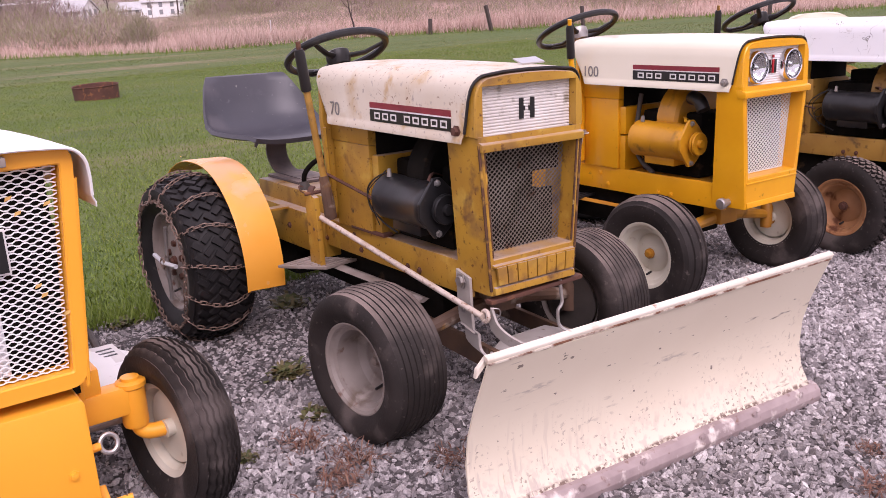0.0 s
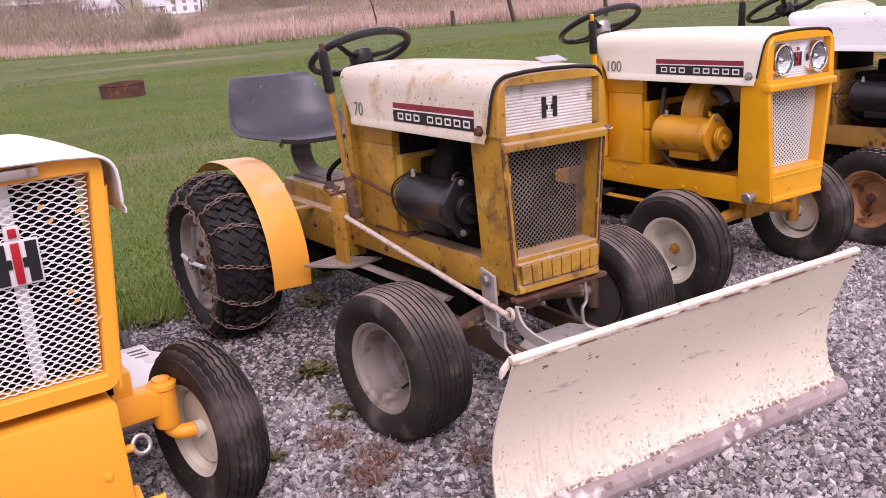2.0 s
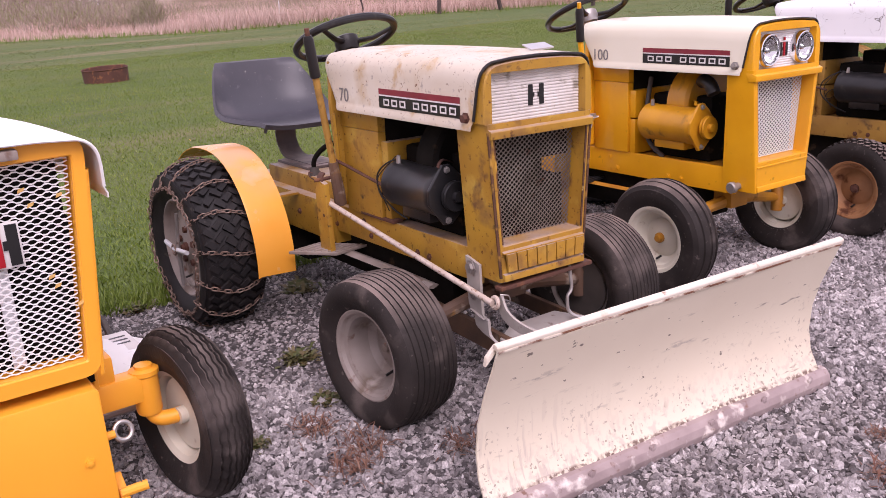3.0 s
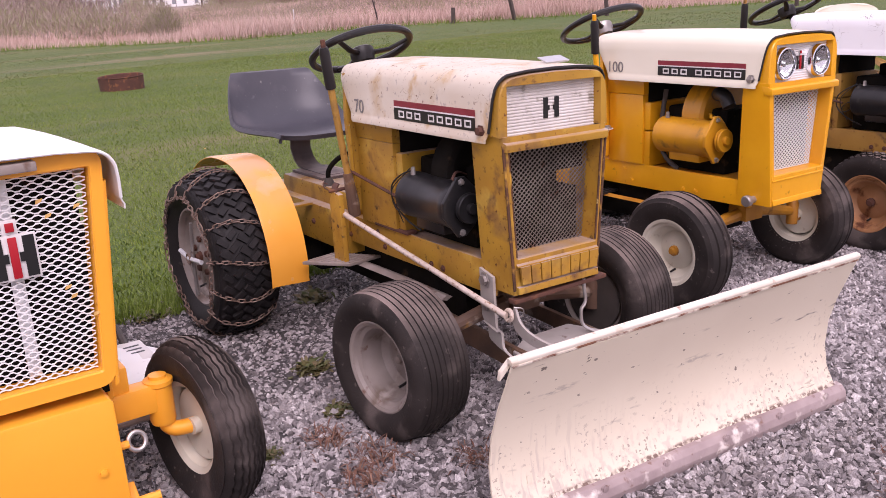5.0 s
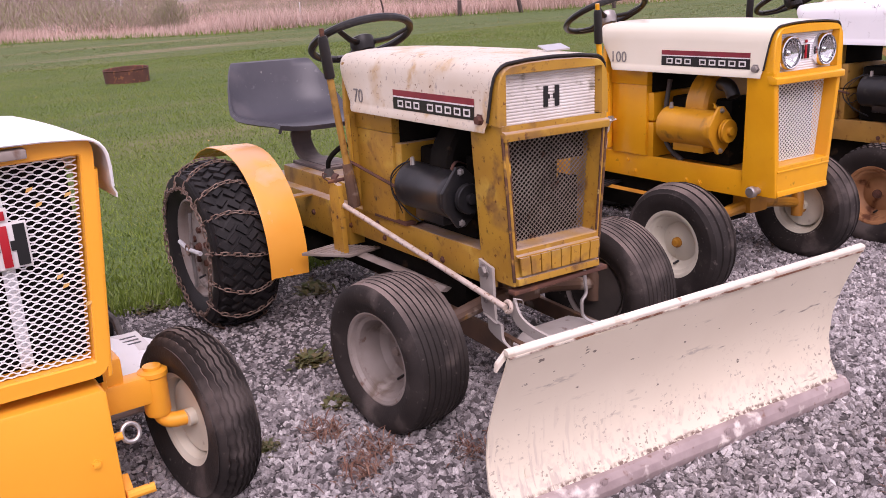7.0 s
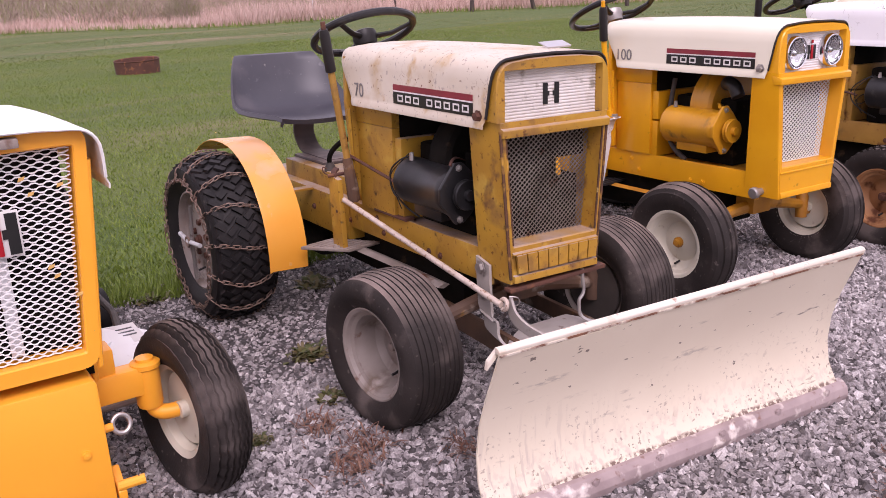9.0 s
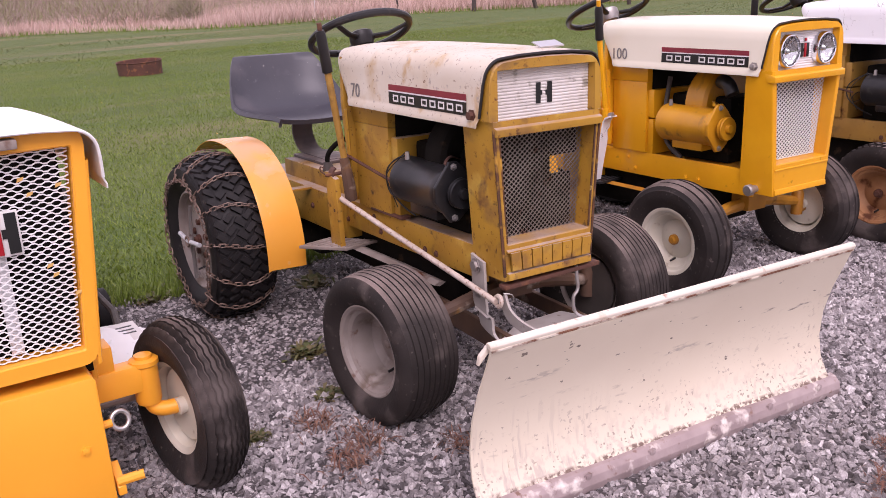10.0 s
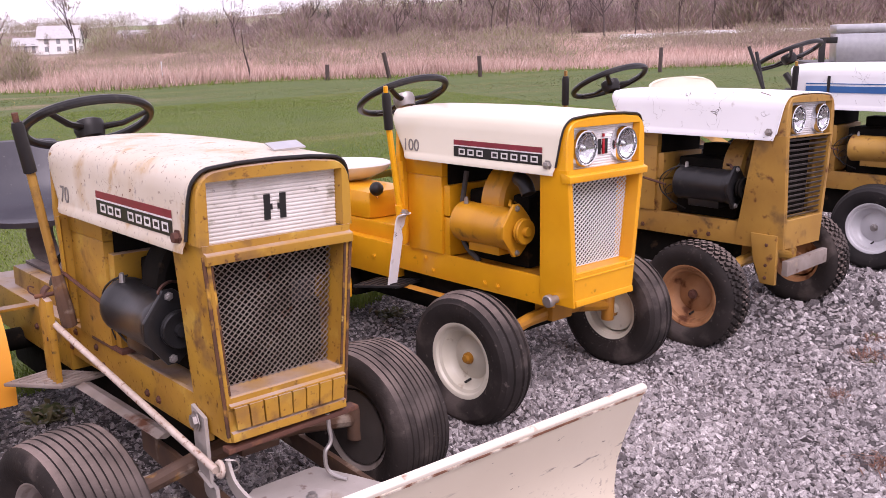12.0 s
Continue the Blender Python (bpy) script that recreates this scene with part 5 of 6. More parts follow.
part("cutting_edge", prism([(0.054, 0.064), (0.036, 0.060), (0.024, 0.048), (0.019, 0.030), (0.024, 0.010), (0.036, 0.0), (0.05, 0.010), (0.056, 0.04)], "x", -W - 0.025, W + 0.028, 0.002), blade_edge_mat, plow, "rust-worn steel cutting edge")
for u in (-0.86, -0.52, -0.17, 0.2, 0.56, 0.9):
    bolt(plow, (u * W, 0.026, 0.050), "y", 0.008, -0.004, blade_edge_mat)
for u in (-0.45, 0.0, 0.45):
    part("rib", prism([(0.03, 0.42), (0.06, 0.33), (0.09, 0.18), (0.06, 0.06), (0.10, 0.05), (0.13, 0.18), (0.10, 0.34)], "x", u - 0.006, u + 0.006, 0.001), blade_white, plow)
part("push_plate", prism([(-0.25, 0.10), (0.25, 0.10), (0.103, 0.467), (0.056, 0.568), (-0.104, 0.560), (-0.185, 0.50)], "z", 0.188, 0.200, 0.003), pale_steel, plow, "grey push plate")
part("pivot_strip", prism([(-0.13, 0.40), (0.0, 0.40), (0.02, 0.43), (0.0, 0.46), (-0.10, 0.46)], "z", 0.200, 0.207, 0.002), pale_steel, plow)
for p in ((-0.09, 0.425), (-0.03, 0.43)):
    bolt(plow, (p[0], p[1], 0.207), "z", 0.010, 0.010)
for sx in (-1, 1):
    arm = part("push_arm", box(sx * 0.17 - 0.008, sx * 0.17 + 0.008, 0.10, 1.05, *((0.14, 0.205) if sx < 0 else (0.10, 0.15)), 0.003), axle_brown, plow)
    if sx > 0:
        continue
    hang = part("hanger_plate", strap(curve_points([(sx * 0.205, 0.585, 0.405), (sx * 0.205, 0.580, 0.27), (sx * 0.205, 0.555, 0.255), (sx * 0.205, 0.55, 0.215), (sx * 0.205, 0.515, 0.20)], 3), (0, 1, 0.2), 0.065, 0.008), pale_steel, plow, "bent steel hanger")
    bolt(hang, (sx * 0.205 + sx * 0.005, 0.585, 0.385), "x", 0.015, sx * 0.01)
    bolt(hang, (sx * 0.205 + sx * 0.005, 0.58, 0.31), "x", 0.010, sx * 0.008)
part("lift_strap", strap(curve_points([(-0.20, 0.475, 0.325), (-0.198, 0.455, 0.285), (-0.19, 0.41, 0.262), (-0.175, 0.34, 0.250), (-0.16, 0.26, 0.246)], 4), (0, -0.6, 0.75), 0.034, 0.007), pale_steel, plow)
rod = part("lift_rod", tube([(-0.22, 0.475, 0.316), (-0.305, 1.27, 0.462)], 0.0084, 12), rod_white, plow, "chipped white lift rod")
part("rod_eye", tube([(-0.212 + 0.002 * math.sin(a), 0.475 + 0.014 * math.cos(a), 0.316 + 0.014 * math.sin(a)) for a in np.linspace(0, 2 * math.pi, 16, endpoint=False)], 0.006, 8, closed=True), rod_white, rod)
part("cotter_pin", tube(curve_points([(-0.205, 0.46, 0.34), (-0.185, 0.45, 0.335), (-0.18, 0.455, 0.315), (-0.195, 0.46, 0.31)], 3), 0.0018, 6), steel, rod)
part("hook_rod", tube(curve_points([(0.060, 0.500, 0.352), (0.062, 0.500, 0.318), (0.064, 0.498, 0.292), (0.058, 0.496, 0.278), (0.046, 0.494, 0.268), (0.043, 0.492, 0.250), (0.046, 0.49, 0.225), (0.056, 0.478, 0.212), (0.075, 0.455, 0.204)], 4), 0.005, 8), steel, plow)


# ---- ground: one sheet to the horizon, level at the tractors, rising gently to far hills ----
def land(x, y):
    d = math.hypot(x, y)
    a = math.degrees(math.atan2(y, x))
    right = max(0.0, min(1.0, (75 - a) / 45)) if -60 < a < 130 else 0.3
    z = 0.018 * right * max(0.0, d - 28) if d < 260 else 0.018 * right * 232
    if d > 230:
        s = min(1.0, (d - 230) / 330)
        s = s * s * (3 - 2 * s)
        z += s * (9 + 19 * right + 4 * noise.noise((x / 160, y / 160, 0.3)) + 2 * noise.noise((x / 50, y / 50, 5)))
    elif d > 4:
        z += min(1, (d - 4) / 10) * 0.05 * noise.noise((x / 6, y / 6, 0))
    return z


bm = bmesh.new()
radii = [0.0, 2.0, 4.0] + [4.0 * 1.16 ** k for k in range(1, 41)]
spokes = 160
hub = bm.verts.new((0, 0, 0))
last = None
for r in radii[1:]:
    ring = [bm.verts.new((r * math.cos(2 * math.pi * k / spokes), r * math.sin(2 * math.pi * k / spokes), land(r * math.cos(2 * math.pi * k / spokes), r * math.sin(2 * math.pi * k / spokes)))) for k in range(spokes)]
    for k in range(spokes):
        if last is None:
            bm.faces.new((hub, ring[k], ring[(k + 1) % spokes]))
        else:
            bm.faces.new((last[k], ring[k], ring[(k + 1) % spokes], last[(k + 1) % spokes]))
    last = ring
ground_mat = bpy.data.materials.new("mown_lawn_and_meadow")
ground_mat.use_nodes = True
n, l = ground_mat.node_tree.nodes, ground_mat.node_tree.links
co = n.new("ShaderNodeTexCoord")


def gnoise(scale, low, high, detail=6, stretch=None):
    t, r = n.new("ShaderNodeTexNoise"), n.new("ShaderNodeMapRange")
    t.inputs["Scale"].default_value, t.inputs["Detail"].default_value = scale, detail
    if stretch:
        mp = n.new("ShaderNodeMapping")
        mp.inputs["Scale"].default_value, mp.inputs["Rotation"].default_value = stretch, (0, 0, radians(29))
        l.new(co.outputs["Object"], mp.inputs[0])
        l.new(mp.outputs[0], t.inputs["Vector"])
    else:
        l.new(co.outputs["Object"], t.inputs["Vector"])
    r.inputs[1].default_value, r.inputs[2].default_value = low, high
    l.new(t.outputs[0], r.inputs[0])
    return r.outputs[0]


def gmix(fac, a, b):
    x = n.new("ShaderNodeMix")
    x.data_type = "RGBA"
    l.new(fac, x.inputs[0])
    for sock, val in ((x.inputs[6], a), (x.inputs[7], b)):
        if isinstance(val, tuple):
            sock.default_value = (*val, 1)
        else:
            l.new(val, sock)
    return x.outputs[2]


lawn = gmix(gnoise(5, 0.35, 0.65), (0.048, 0.084, 0.009), (0.070, 0.108, 0.013))
lawn = gmix(gnoise(0.45, 0.46, 0.78, 5, (0.35, 1.6, 1)), lawn, (0.110, 0.122, 0.030))
lawn = gmix(gnoise(0.28, 0.57, 0.74, 5, (0.25, 1.8, 1)), lawn, (0.20, 0.155, 0.09))
lawn = gmix(gnoise(1.7, 0.5, 0.75, 6), lawn, (0.075, 0.105, 0.015))
lawn = gmix(gnoise(0.9, 0.55, 0.75, 8, (0.5, 1.4, 1)), lawn, (0.055, 0.085, 0.016))
meadow = gmix(gnoise(0.05, 0.4, 0.6), (0.42, 0.30, 0.24), (0.30, 0.22, 0.15))
far = gmix(gnoise(0.012, 0.42, 0.6, 8), (0.25, 0.18, 0.165), (0.17, 0.20, 0.09))
dot = n.new("ShaderNodeVectorMath")
dot.operation = "DOT_PRODUCT"
dot.inputs[1].default_value = (0.485, 0.874, 0)
l.new(co.outputs["Object"], dot.inputs[0])
wob = n.new("ShaderNodeMath")
wob.operation = "MULTIPLY_ADD"
l.new(gnoise(0.25, 0.0, 1.0), wob.inputs[0])
wob.inputs[1].default_value = 3.0
l.new(dot.outputs["Value"], wob.inputs[2])
for lo, hi, tone in ((30.6, 31.6, meadow), (150, 220, far)):
    r = n.new("ShaderNodeMapRange")
    r.inputs[1].default_value, r.inputs[2].default_value = lo, hi
    l.new(wob.outputs[0], r.inputs[0])
    lawn = gmix(r.outputs[0], lawn, tone)
l.new(lawn, n["Principled BSDF"].inputs["Base Color"])
n["Principled BSDF"].inputs["Roughness"].default_value = 0.9
bmp = n.new("ShaderNodeBump")
bmp.inputs["Strength"].default_value, bmp.inputs["Distance"].default_value = 0.7, 0.03
l.new(gnoise(30, 0, 1, 8), bmp.inputs["Height"])
l.new(bmp.outputs[0], n["Principled BSDF"].inputs["Normal"])
tagged(part("ground", bm, ground_mat, smooth=180), "green mown lawn running out to tan meadow and low hills", "ground", kind="structure")


def lot_edge(x):
    return 1.56 + 0.06 * noise.noise((x * 1.3, 0, 0)) + 0.05 * noise.noise((x * 4, 3, 0)) + 0.12 * max(0, x - 1.2) * (x < 3) + (0.216 if x >= 3 else 0)


# Bed coloured dark so that the gaps between stones look shaded.
lot_mat = material("shaded_gap_fines", (0.075, 0.066, 0.066), (0.042, 0.036, 0.036), 3, 0.9, spots=(((0.15, 0.14, 0.145), 0.4, 90, 0.9), ((0.03, 0.027, 0.027), 0.5, 45, 0.9)), bump=1.0, bump_scale=50)
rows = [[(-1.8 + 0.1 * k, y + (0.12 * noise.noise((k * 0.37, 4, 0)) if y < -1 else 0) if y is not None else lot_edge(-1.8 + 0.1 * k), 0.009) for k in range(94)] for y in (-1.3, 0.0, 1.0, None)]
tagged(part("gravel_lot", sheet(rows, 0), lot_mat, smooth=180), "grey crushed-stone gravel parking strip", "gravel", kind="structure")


drive_mat = material("pale_grey_gravel_drive", (0.185, 0.166, 0.167), (0.13, 0.116, 0.117), 1.2, 0.9, spots=(((0.34, 0.31, 0.308), 0.46, 60, 0.9), ((0.10, 0.09, 0.09), 0.48, 45, 0.9)), bump=1.0, bump_scale=50)
tagged(part("gravel_drive", sheet([[(-14 + 0.25 * k, y if y is not None else lot_edge(-14 + 0.25 * k) - 0.01, 0.0045) for k in range(129)] for y in (-16.0, -8.0, -1.3, None)], 0), drive_mat, smooth=180), "pale grey gravel drive in front of the tractors", "gravel", kind="structure")


def shard(seed):
    """A flat broken stone: an uneven four-cornered top, a wider foot."""
    rnd = random.Random(seed)
    turn = sorted(rnd.uniform(-0.4, 0.5) + k * math.pi / 2 for k in range(4))
    long, slant, thick = rnd.uniform(1.0, 2.1), rnd.uniform(-0.4, 0.4), rnd.uniform(0.35, 0.8)
    rad = [rnd.uniform(0.65, 1.0) for _ in turn]
    top = [(long * r * 0.74 * math.cos(a), r * 0.70 * math.sin(a), thick + slant * math.cos(a) * r + rnd.uniform(-0.14, 0.14)) for a, r in zip(turn, rad)]
    return top + [(long * r * math.cos(a) + rnd.uniform(-0.12, 0.12), r * math.sin(a), -0.4) for a, r in zip(turn, rad)]


SHARD_F = [(0, 1, 2), (0, 2, 3)] + [f for k in range(4) for f in ((k, k + 4, (k + 1) % 4 + 4), (k, (k + 1) % 4 + 4, (k + 1) % 4))]


def settled(count, rng, tilt=0.5):
    """Random headings with a small tilt, as matrices without place."""
    a, p, q = rng.uniform(0, 2 * np.pi, count), rng.normal(0, tilt, count), rng.normal(0, tilt, count)
    c, s = np.cos(a), np.sin(a)
    m = np.zeros((count, 4, 4))
    m[:, 0, 0], m[:, 0, 1], m[:, 0, 2] = c, -s, p * c - q * s
    m[:, 1, 0], m[:, 1, 1], m[:, 1, 2] = s, c, p * s + q * c
    m[:, 2, 0], m[:, 2, 1], m[:, 2, 2], m[:, 3, 3] = -p, -q, 1, 1
    return m


rng = np.random.default_rng(4)
allv, allf, base = [], [], 0
edge_at = np.array([lot_edge(-14 + 0.05 * k) for k in range(640)])
for kind in range(16):
    for count, x0, x1, y0, y1, smin, smax in ((2700, -1.7, 2.6, 0.40, 1.75, 0.004, 0.010), (8200, -1.8, 2.2, -1.3, 0.52, 0.0035, 0.0115), (3900, 2.2, 7.5, -1.3, 2.0, 0.006, 0.016), (400, -5.0, 8.0, -4.5, -1.2, 0.009, 0.026), (250, -5.0, -1.5, -1.3, 1.7, 0.008, 0.024)):
        xs, ys = rng.uniform(x0, x1, count), rng.uniform(y0, y1, count)
        keep = ys < edge_at[((xs + 14) / 0.05).astype(int)] + rng.normal(0, 0.06, count)
        xs, ys = xs[keep], ys[keep]
        size = smin + (smax - smin) * rng.random(len(xs)) ** 1.7
        m = settled(len(xs), rng)
        m[:, :3, :3] *= size[:, None, None]
        m[:, 0, 3], m[:, 1, 3], m[:, 2, 3] = xs, ys, 0.006 + size * rng.uniform(-0.25, 0.6, len(xs))
        v, f = scatter(shard(kind), SHARD_F, m)
        allv.append(v)
        allf.append(f + base)
        base += len(v)
heap("gravel_stones", np.concatenate(allv).tolist(), np.concatenate(allf).tolist(), stone_mat, "loose angular grey crushed stones", "gravel")


def blades(count, where, height, width, lean, rng):
    """Bent three-point blades at the places given."""
    xs, ys, zs = where
    h, w = height * rng.uniform(0.55, 1.15, count), width * rng.uniform(0.6, 1.3, count)
    a, b = rng.uniform(0, 2 * np.pi, count), rng.uniform(0, 2 * np.pi, count)
    ln = lean * rng.random(count) * h
    v = np.zeros((count, 3, 3))
    v[:, 0] = np.c_[xs - w * np.cos(a), ys - w * np.sin(a), zs]
    v[:, 1] = np.c_[xs + w * np.cos(a), ys + w * np.sin(a), zs]
    v[:, 2] = np.c_[xs + ln * np.cos(b), ys + ln * np.sin(b), zs + h]
    return v.reshape(-1, 3), np.arange(count * 3).reshape(-1, 3)


def lawn_spots(count, x0, x1, y0, y1, power):
    xs = rng.uniform(x0, x1, count)
    ys = lot_edge(0) - 0.06 + (y1 - y0) * rng.random(count) ** power
    return xs, ys


xs, ys = lawn_spots(480000, -5.0, 9.0, 1.5, 16.0, 2.0)
xs = xs + (ys - 1.5) * 0.35
keep = ys > np.array([lot_edge(-14 + 0.05 * k) for k in range(640)])[np.clip(((xs + 14) / 0.05).astype(int), 0, 639)] - 0.02
xs, ys = xs[keep], ys[keep]
zs = np.array([land(x, y) for x, y in zip(xs, ys)])
v, f = blades(len(xs), (xs, ys, zs - 0.004), 0.025, 0.0042, 1.2, rng)
heap("grass", v.tolist(), f.tolist(), grass_mat, "short spring grass of the lawn", "grass")

# coarser tufts farther out on the lawn
deep, along = 14.5 + 14 * rng.random(70000) ** 1.2, rng.uniform(-22, 30, 70000)
xs, ys = 0.485 * deep + 0.874 * along, 0.874 * deep - 0.485 * along
keep = ys > 2.5
xs, ys = xs[keep], ys[keep]
v, f = blades(len(xs), (xs, ys, np.array([land(x, y) for x, y in zip(xs, ys)]) - 0.005), 0.022, 0.016, 3.4, rng)
heap("lawn_tufts", v.tolist(), f.tolist(), lawn_mat, "coarser tufts farther out on the lawn", "grass")

# dandelions and fallen petals, scattered
xs, ys = rng.uniform(-2, 16, 420), rng.uniform(5.0, 22.0, 420)
v, f = blades(420, (xs, ys, np.array([land(x, y) for x, y in zip(xs, ys)]) + 0.03), 0.010, 0.009, 1.5, rng)
heap("dandelions", v.tolist(), f.tolist(), leaf_dry, "scattered yellow dandelion heads in the lawn", "flowers")

# taller tufts along the gravel's edge
xs = rng.uniform(-2.5, 5.0, 9000)
ys = np.array([lot_edge(x) for x in xs]) + np.abs(rng.normal(0, 0.10, 9000)) - 0.05
v, f = blades(9000, (xs, ys, np.full(9000, 0.0)), 0.085, 0.003, 0.9, rng)
heap("edge_grass", v.tolist(), f.tolist(), grass_mat, "longer grass along the gravel edge", "grass")

# dry reeds beyond the lawn
count = 150000
along, deep = rng.uniform(-35, 48, count), 28.2 + 60 * rng.random(count) ** 1.9
deep = deep + 1.1 * np.sin(along * 0.23) + 0.7 * np.sin(along * 0.61 + 1)
xs, ys = 0.485 * deep + 0.874 * along, 0.874 * deep - 0.485 * along
keep = (np.degrees(np.arctan2(ys, xs)) > 37) | (np.hypot(xs, ys) < 52)
xs, ys = xs[keep], ys[keep]
count = len(xs)
zs = np.array([land(x, y) for x, y in zip(xs, ys)])
tall = 0.70 + 0.62 * np.array([noise.noise((x / 4.5, y / 4.5, 2)) + 0.5 * noise.noise((x / 1.3, y / 1.3, 7)) for x, y in zip(xs, ys)])
v, f = blades(count, (xs, ys, zs - 0.02), 0.98 * tall * np.interp(np.degrees(np.arctan2(ys, xs)), [28, 36, 42, 56, 64, 74, 80], [0.45, 0.52, 0.80, 0.76, 0.68, 0.54, 0.46]), 0.016, 0.8, rng)
heap("dry_reeds", v.tolist(), f.tolist(), reed_mat, "tall dry pinkish reeds along the lawn's far edge", "reeds")
# a fringe of rough green grass at their foot
along = rng.uniform(-35, 48, 7000)
deep = 28.0 + 1.1 * np.sin(along * 0.23) + 0.7 * np.sin(along * 0.61 + 1) + rng.normal(-0.1, 0.7, 7000)
xs, ys = 0.485 * deep + 0.874 * along, 0.874 * deep - 0.485 * along
zs = np.array([land(x, y) for x, y in zip(xs, ys)])
v, f = blades(7000, (xs, ys, zs), 0.17, 0.014, 0.6, rng)
heap("rough_grass", v.tolist(), f.tolist(), grass_mat, "rough green grass at the foot of the reeds", "grass")


# ---- brush, woods and bare trees ----
def clump(cx, cy, r, h, twigs):
    z0 = land(cx, cy)
    a, d = rng.uniform(0, 2 * np.pi, twigs), rng.random(twigs) ** 0.6
    hh = h * (1 - 0.55 * d ** 2) * rng.uniform(0.25, 1.0, twigs) * rng.uniform(0.8, 1.1)
    px, py = cx + r * d * np.cos(a), cy + r * d * np.sin(a)
    ln, w = rng.uniform(0.09, 0.24, twigs) * h, rng.uniform(0.005, 0.012, twigs) * h
    out = rng.normal(0, 0.35, (twigs, 2)) + 0.35 * np.c_[np.cos(a), np.sin(a)] * d[:, None]
    b = rng.uniform(0, np.pi, twigs)
    v = np.zeros((twigs, 3, 3))
    v[:, 0] = np.c_[px - w * np.cos(b), py - w * np.sin(b), z0 + hh - ln * 0.8]
    v[:, 1] = np.c_[px + w * np.cos(b), py + w * np.sin(b), z0 + hh - ln * 0.8]
    v[:, 2] = np.c_[px + out[:, 0] * ln, py + out[:, 1] * ln, z0 + hh]
    v[:, :, 2] = np.maximum(v[:, :, 2], z0)
    return v.reshape(-1, 3)


def wood(name, spots, label, category, mat=None):
    vs = np.concatenate([clump(*s) for s in spots])
    heap(name, vs.tolist(), np.arange(len(vs)).reshape(-1, 3).tolist(), mat or brush_mat, label, category)


def polar(deg, d):
    return d * math.cos(radians(deg)), d * math.sin(radians(deg))


rnd = random.Random(11)


def brush_height(deg):
    """The brush stands low before the houses and the pond, higher between them."""
    return float(np.interp(deg, [20, 36, 40, 52, 62, 66, 72, 75, 80], [0.40, 0.42, 0.85, 0.80, 0.66, 0.46, 0.42, 0.85, 1.05]))


near = []
for k in range(80):
    deg, d = rnd.uniform(18, 88), rnd.uniform(62, 95)
    if deg < 37:
        d *= 0.72
    near.append((*polar(deg, d), rnd.uniform(1.5, 3.5), rnd.uniform(1.6, 3.2) * brush_height(deg), 1500))
for k in range(100):
    deg, d = rnd.uniform(38, 88), rnd.uniform(33, 60)
    near.append((*polar(deg, d), rnd.uniform(1.0, 2.8), rnd.uniform(0.9, 1.8) * (0.25 + 0.75 * brush_height(deg)), 900))
for k in range(110):
    deg, d = rnd.uniform(17, 37), rnd.uniform(66, 90)
    near.append((*polar(deg, d), rnd.uniform(1.2, 3.4), rnd.uniform(0.4, 1.1 if deg > 29 else 1.6), 420))
for deg, d, r, h in ((73.3, 31.5, 0.55, 1.25), (73.9, 32.5, 0.5, 1.1), (76.6, 58, 1.4, 1.7), (79.2, 60, 2.2, 2.2), (58.6, 46, 1.6, 1.45), (62.5, 52, 2.2, 1.35), (43.0, 40, 1.0, 1.3), (41.4, 43, 1.1, 1.35), (65.5, 120, 3.0, 4.2), (68.0, 130, 3.0, 4.4), (73.4, 120, 3.0, 3.0)):
    near.append((*polar(deg, d), r, h, 1500))
wood("brush", near, "grey-brown leafless brush beyond the reeds", "brush")
woods = []
for k in range(190):
    deg = rnd.uniform(16, 88)
    d = rnd.uniform(120, 230)
    if 69 < deg < 72.5 or 74.4 < deg < 75.6:
        continue
    tall = rnd.uniform(4.0, 8.0) * float(np.interp(deg, [50, 60, 66, 70, 74, 78, 88], [1.25, 1.0, 0.62, 0.45, 0.5, 0.8, 0.8]))
    woods.append((*polar(deg, d), rnd.uniform(3, 6), tall, 1300))
wood("woods", woods, "distant bare woods with first green", "woods", woods_mat)
belt = []
for k in range(70):
    deg, d = rnd.uniform(44, 66), rnd.uniform(215, 270)
    belt.append((*polar(deg, d), rnd.uniform(3, 5.5), rnd.uniform(6, 10.5) * (1 - 0.4 * abs(deg - 53) / 13), 1500))
wood("tree_belt", belt, "taller reddish-grey belt of budding trees", "woods", woods_mat)
pines = []
for deg, d, h in ((56.2, 205, 12), (55.4, 210, 10), (54.8, 206, 12), (49.6, 200, 13), (48.9, 204, 12), (61.6, 230, 9)):
    for s in range(9):
        pines.append((*polar(deg, d), 0.2 + 2.2 * (1 - s / 9), h * (0.2 + 0.8 * s / 9), 260))
wood("conifers", pines, "a few dark conifers among the bare woods", "trees", conifer_mat)
hill = []
for k in range(240):
    deg, d = rnd.uniform(14, 92), rnd.uniform(300, 560)
    hill.append((*polar(deg, d), rnd.uniform(8, 16), rnd.uniform(5, 10), 700))
wood("hill_woods", hill, "pinkish-brown wooded hillside far off", "woods")


